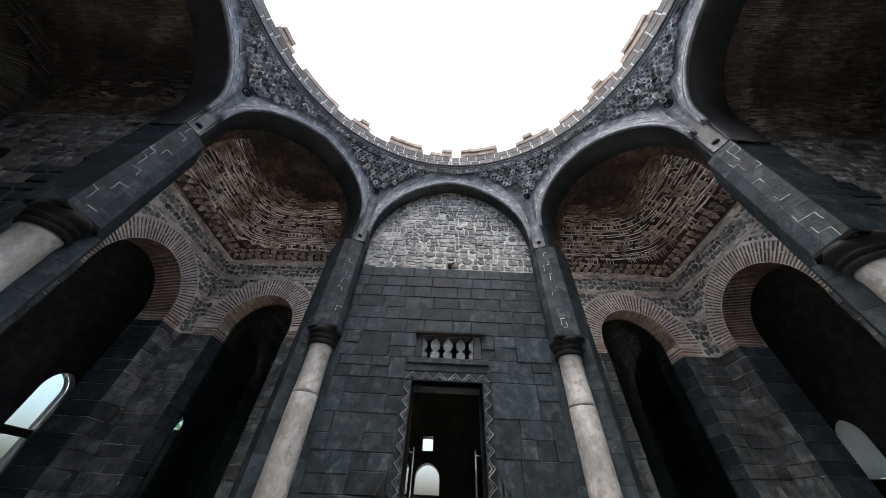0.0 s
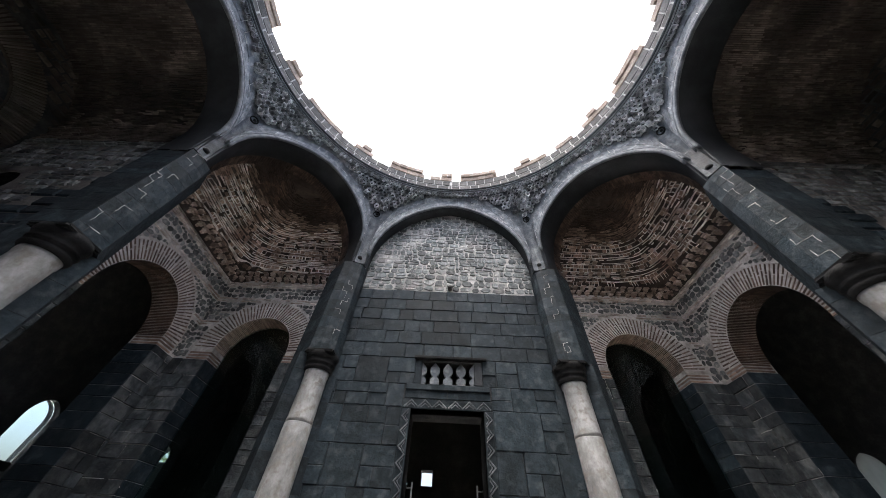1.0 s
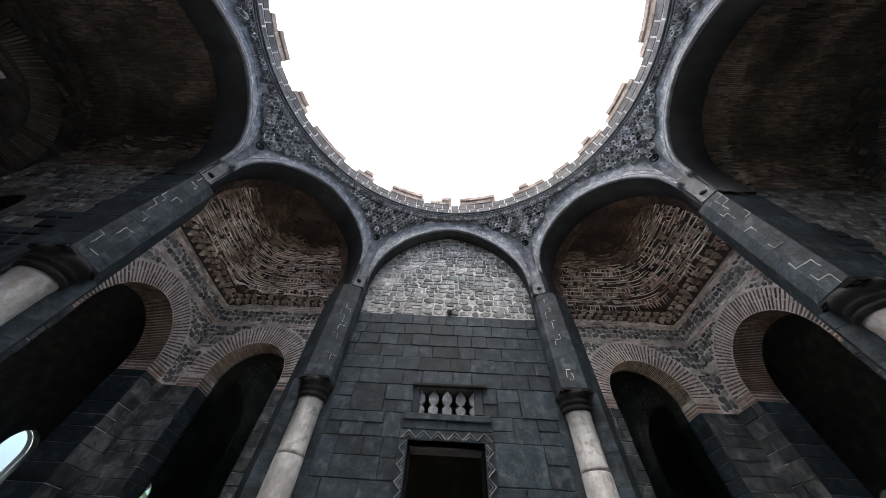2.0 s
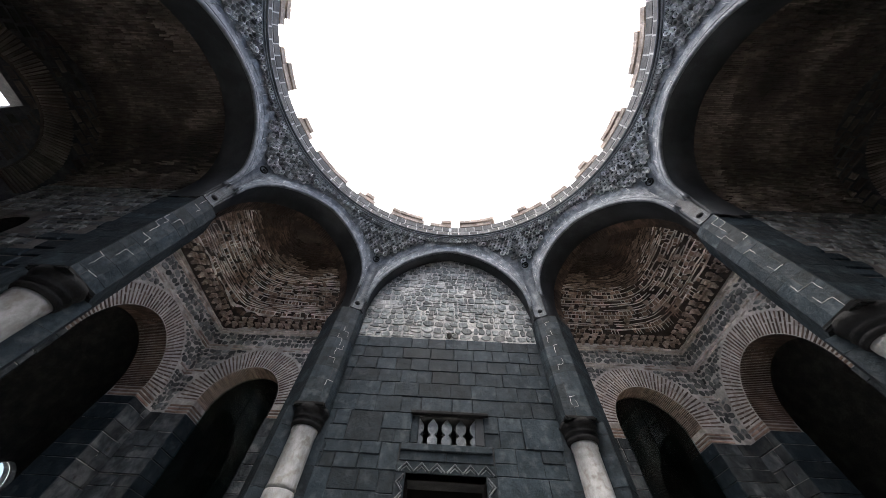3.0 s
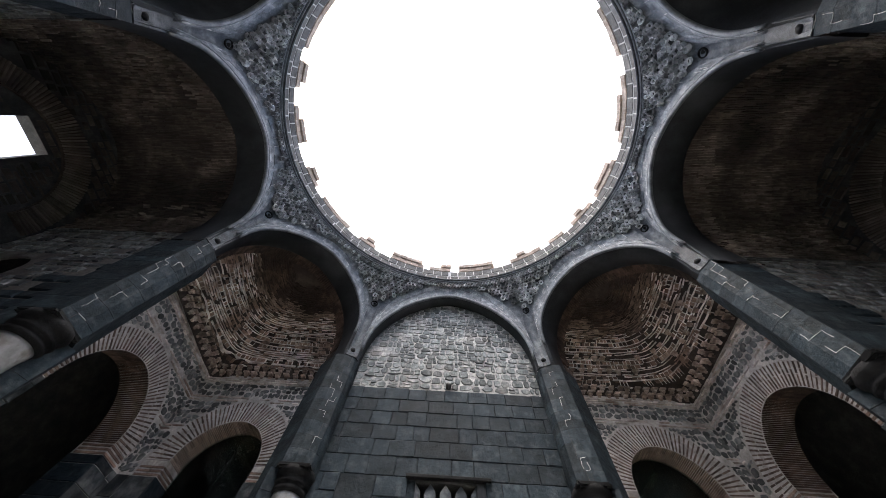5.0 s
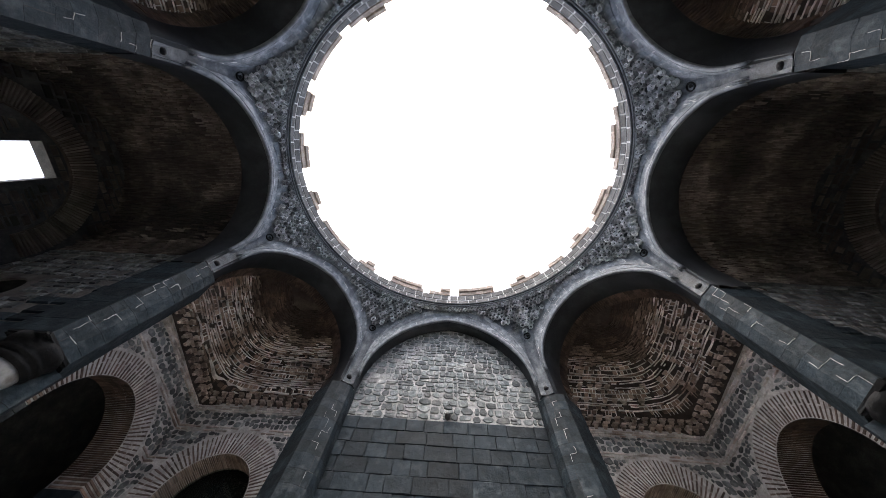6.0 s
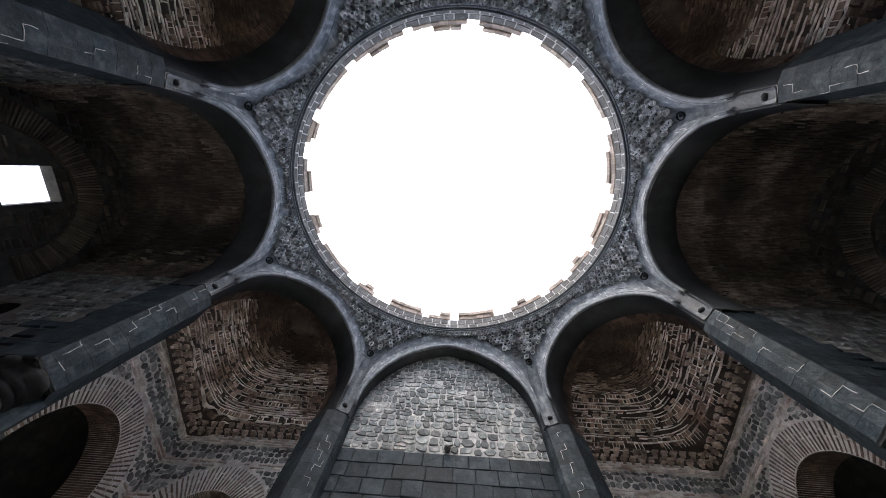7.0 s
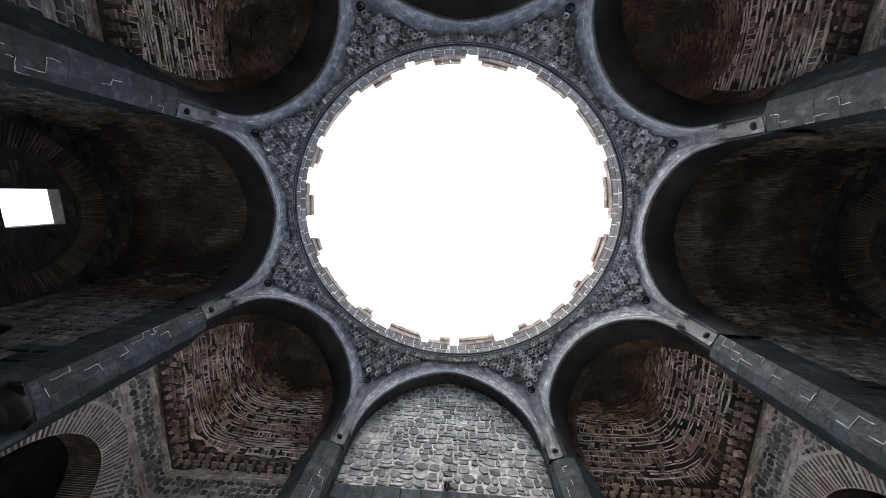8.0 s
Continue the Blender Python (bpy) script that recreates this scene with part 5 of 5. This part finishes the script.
# ---- dressed blocks of the spandrels: a ring of voussoirs, and courses behind it ----
def dress_spandrel(k, F):
    rnd = random.Random(500 + k)
    joined = Bulk()

    def at(u, z, d):
        B = ring_pt(F.az0 + (u / F.half + 1) / 2 * (F.az1 - F.az0), RING_Z)
        L = (B - F.m @ Vector((u, 0, z))).length
        return spandrel_pt(F, u, z, min(0.95, d / L)), d / L

    line = arch_pts(F.h, F.zs, F.c, 60)[2:-2]
    last = len(line) - 1

    def on_line(x):
        i = min(last - 1, int(x))
        (ua, za), (ub, zb) = line[i], line[i + 1]
        return ua + (ub - ua) * (x - i), za + (zb - za) * (x - i)

    for r, (d0, d1) in enumerate(((0.075, 0.235), (0.243, 0.41), (0.418, 0.6), (0.608, 0.8))):
        x = -rnd.uniform(0, 2)
        while x < last:
            step = rnd.uniform(3.0, 4.4) if r == 0 else rnd.uniform(2.4, 5.5)
            x0, x1 = max(0.0, x) + 0.08, min(last, x + step) - 0.08
            x += step
            if x1 - x0 < 0.6:
                continue
            e = rnd.uniform(-0.012, 0.012) if r else 0.0
            corners = [at(*on_line(q), d + e) for q, d in ((x0, d0), (x1, d0), (x1, d1), (x0, d1))]
            if max(corners[0][1], corners[1][1]) > 0.8:
                continue
            corners = [p for p, _ in corners]
            proud = (0.03 if r == 0 else 0.018) + rnd.uniform(-0.006, 0.006)
            single = k in (0, 1, 2, 6, 7) and r == 0
            bulk = Bulk() if single else joined
            quad_brick(bulk, corners, Vector((0, 0, 8.0)), proud)
            if single and bulk.v:
                me = bpy.data.meshes.new("voussoir" if r == 0 else "spandrel_block")
                me.from_pydata(bulk.v, [], bulk.f)
                me.materials.append(LIMEY_P)
                piece(me.name.split(".")[0], me, WALLS[k], Matrix.Identity(4))
            if rnd.random() < (0.13 if r else 0.2):
                # a rest of white pointing along one side of the block
                p, q = corners[1], corners[2] if rnd.random() < 0.6 else corners[0]
                out = (Vector((0, 0, 8.0)) - p).normalized() * 0.03
                bm = bmesh.new()
                tube(bm, [p + out, p.lerp(q, 0.5) + out + Vector((0, 0, rnd.uniform(-0.008, 0.008))), q + out], 0.005, 5)
                part("pointing", bm, MORTAR, WALLS[k], "pale rest of pointing")
    joined.make("spandrel_courses", LIMEY_J, WALLS[k], "weathered basalt blocks")


for k, F in enumerate(FACES):
    dress_spandrel(k, F)

# ---- glazing of the arched windows ----
def frosted(name, g):
    m = bpy.data.materials.new(name)
    m.use_nodes = True
    n, l = m.node_tree.nodes, m.node_tree.links
    tr = n.new("ShaderNodeBsdfTranslucent")
    nz = n.new("ShaderNodeTexNoise")
    nz.inputs["Scale"].default_value = 4
    rp = n.new("ShaderNodeValToRGB")
    rp.color_ramp.elements[0].color, rp.color_ramp.elements[1].color = (0.2 * g, 0.215 * g, 0.21 * g, 1), (0.28 * g, 0.295 * g, 0.29 * g, 1)
    l.new(nz.outputs[0], rp.inputs[0])
    l.new(rp.outputs[0], tr.inputs[0])
    l.new(tr.outputs[0], n["Material Output"].inputs[0])
    return m


DUSTY, MURKY = frosted("dusty_glass", 1.0), frosted("murky_glass", 0.35)
mw = plane_map((-SIDE, 0), (-1, 0))
me_ = plane_map((SIDE, 0), (1, 0))
mno = plane_map((0, NORTH), (0, 1))
CYAN = bpy.data.materials.new("bluish_glass")
CYAN.use_nodes = True
cb = CYAN.node_tree.nodes["Principled BSDF"]
cb.inputs["Transmission Weight"].default_value, cb.inputs["Roughness"].default_value, cb.inputs["Base Color"].default_value = 1.0, 0.02, (0.72, 0.86, 0.88, 1)
w2 = empty("window_2", "arched window with a dark transom and pale glass", kind="structure")
box_part("transom", w2, mw, 6.47, 7.19, 0.1, 0.2, 2.5, 2.66, METAL)
bm = slab([arch_hole(0.355, 0.92, 3.4, 0.06, 8, 6.83)], 0.012, mw @ Matrix.Translation((0, 0.15, 0)))
part("pane", bm, CYAN, w2, "pale bluish glass").visible_shadow = False
w3 = empty("window_3", "arched window closed by a dusty grey pane", kind="structure")
bm = slab([arch_hole(0.298, 2.57, 3.25, 0.08, 8, -6.9)], 0.015, me_ @ Matrix.Translation((0, 0.03, 0)))
part("pane", bm, DUSTY, w3, "dusty grey pane")
w4 = empty("window_4", "small arched window with a white glazing bar", kind="structure")
box_part("bar", w4, mno, -0.72, 0.0, 0.2, 0.26, 2.0, 2.07, METAL)
bm = slab([rect(-0.715, -0.005, 0.92, 2.0)], 0.012, mno @ Matrix.Translation((0, 0.22, 0)))
part("pane", bm, GLASS, w4, "clear glass").visible_shadow = False


# ---- a tree outside the small north window ----
def tree(x, y):
    rnd = random.Random(77)
    tr = empty("tree", "leafy green tree standing outside the walls", "tree")
    tr.location = (x, y, 0)
    bm = bmesh.new()
    tips = []
    for i in range(5):
        a = i * 2.4
        tip = Vector((1.3 * math.cos(a), 1.3 * math.sin(a), rnd.uniform(4.6, 6.2)))
        tube(bm, [Vector((0, 0, 2.0 + 0.15 * i)), tip * 0.5 + Vector((0, 0, 1.5)), tip], 0.05, 6)
        tips.append(tip)
    lathe(bm, [(0.2, -0.05), (0.15, 0.6), (0.12, 2.0), (0.05, 4.5)], n=8)
    part("trunk", bm, BARK, tr)
    vs, fs = [], []
    for i in range(2600):
        c = rnd.choice(tips) + Vector((rnd.gauss(0, 0.8), rnd.gauss(0, 0.8), rnd.gauss(0, 0.7)))
        q = Euler((rnd.uniform(0, 6), rnd.uniform(0, 6), rnd.uniform(0, 6))).to_matrix()
        s = rnd.uniform(0.06, 0.12)
        k = len(vs)
        vs += [tuple(c + q @ Vector(p) * s) for p in ((-1, 0, 0), (0, -0.5, 0.1), (1, 0, 0), (0, 0.5, 0.1))]
        fs.append((k, k + 1, k + 2, k + 3))
    me = bpy.data.meshes.new("crown")
    me.from_pydata(vs, [], fs)
    me.materials.append(LEAF)
    cr = new("crown", me)
    cr.parent = tr
    tagged(cr, "dense small green leaves", kind="stuff")


BARK = mat("bark", [(0.06, 0.045, 0.035), (0.12, 0.095, 0.075)], 6, 0.9, 0.8, 40)
LEAF = mat("leaf", [(0.05, 0.08, 0.02), (0.09, 0.12, 0.035)], 2, 0.6, 0.1, 20, "island", 0.4)
tree(-16.2, 19.5)


# ---- putlog holes in the corner piers: dark discs stand for their shade ----
def putlog(wall, m, u, z, s):
    bm = bmesh.new()
    bmesh.ops.create_icosphere(bm, subdivisions=1, radius=1.0, matrix=m @ Matrix.Translation((u, -0.03, z)) @ Matrix.Diagonal((s, 0.012, s * 1.1, 1)))
    part("putlog_hole", bm, METAL, wall, "dark disc standing for the shade of a putlog hole")


ME = plane_map((XS, 0), (1, 0))
MW = plane_map((-XS, 0), (-1, 0))
for u, z, s in ((-5.75, 3.55, 0.05), (-5.66, 3.45, 0.04), (-5.9, 3.4, 0.035), (-5.6, 3.95, 0.03)):
    putlog(BAYS[1, 1][1], ME, u, z, s)
for u, z, s in ((5.85, 3.8, 0.04), (5.7, 3.3, 0.03)):
    putlog(BAYS[-1, 1][1], MW, u, z, s)


w5 = empty("window_5", "small arched window half closed by a dusty pane", kind="structure")
bm = slab([rect(-8.735, -8.205, 1.22, 3.3)], 0.012, mno @ Matrix.Translation((0, 0.05, 0)))
part("pane", bm, MURKY, w5, "murky grey pane")


# ---- frameless glass in the arches of the north aisle ----
def arch_glass(sx):
    mid = sx * FRONT[0]
    g = empty("arch_glazing_" + ("east" if sx > 0 else "west"), "frameless greenish glass sheets closing a brick arch", kind="structure")
    left = [p for p in arch_hole(FRONT[1] - 0.02, 0.0, FRONT[2], 0.02, 12, mid) if p[0] < mid - 0.02]
    for flip in (1, -1):
        loop = [(mid + (u - mid) * flip, z) for u, z in left]
        loop += [(mid - 0.006 * flip, FRONT[2] + FRONT[1] - 0.01), (mid - 0.006 * flip, 0.0)]
        pane = part("pane", slab([loop], 0.012, plane_map((0, YF + 0.44), (0, 1))), GREENISH, g, "tall greenish glass sheet")
        pane.visible_shadow = False


GREENISH = bpy.data.materials.new("greenish_glass")
GREENISH.use_nodes = True
gg = GREENISH.node_tree.nodes["Principled BSDF"]
gg.inputs["Transmission Weight"].default_value, gg.inputs["Roughness"].default_value, gg.inputs["Base Color"].default_value = 1.0, 0.03, (0.6, 0.8, 0.78, 1)
for sx in (-1, 1):
    arch_glass(sx)
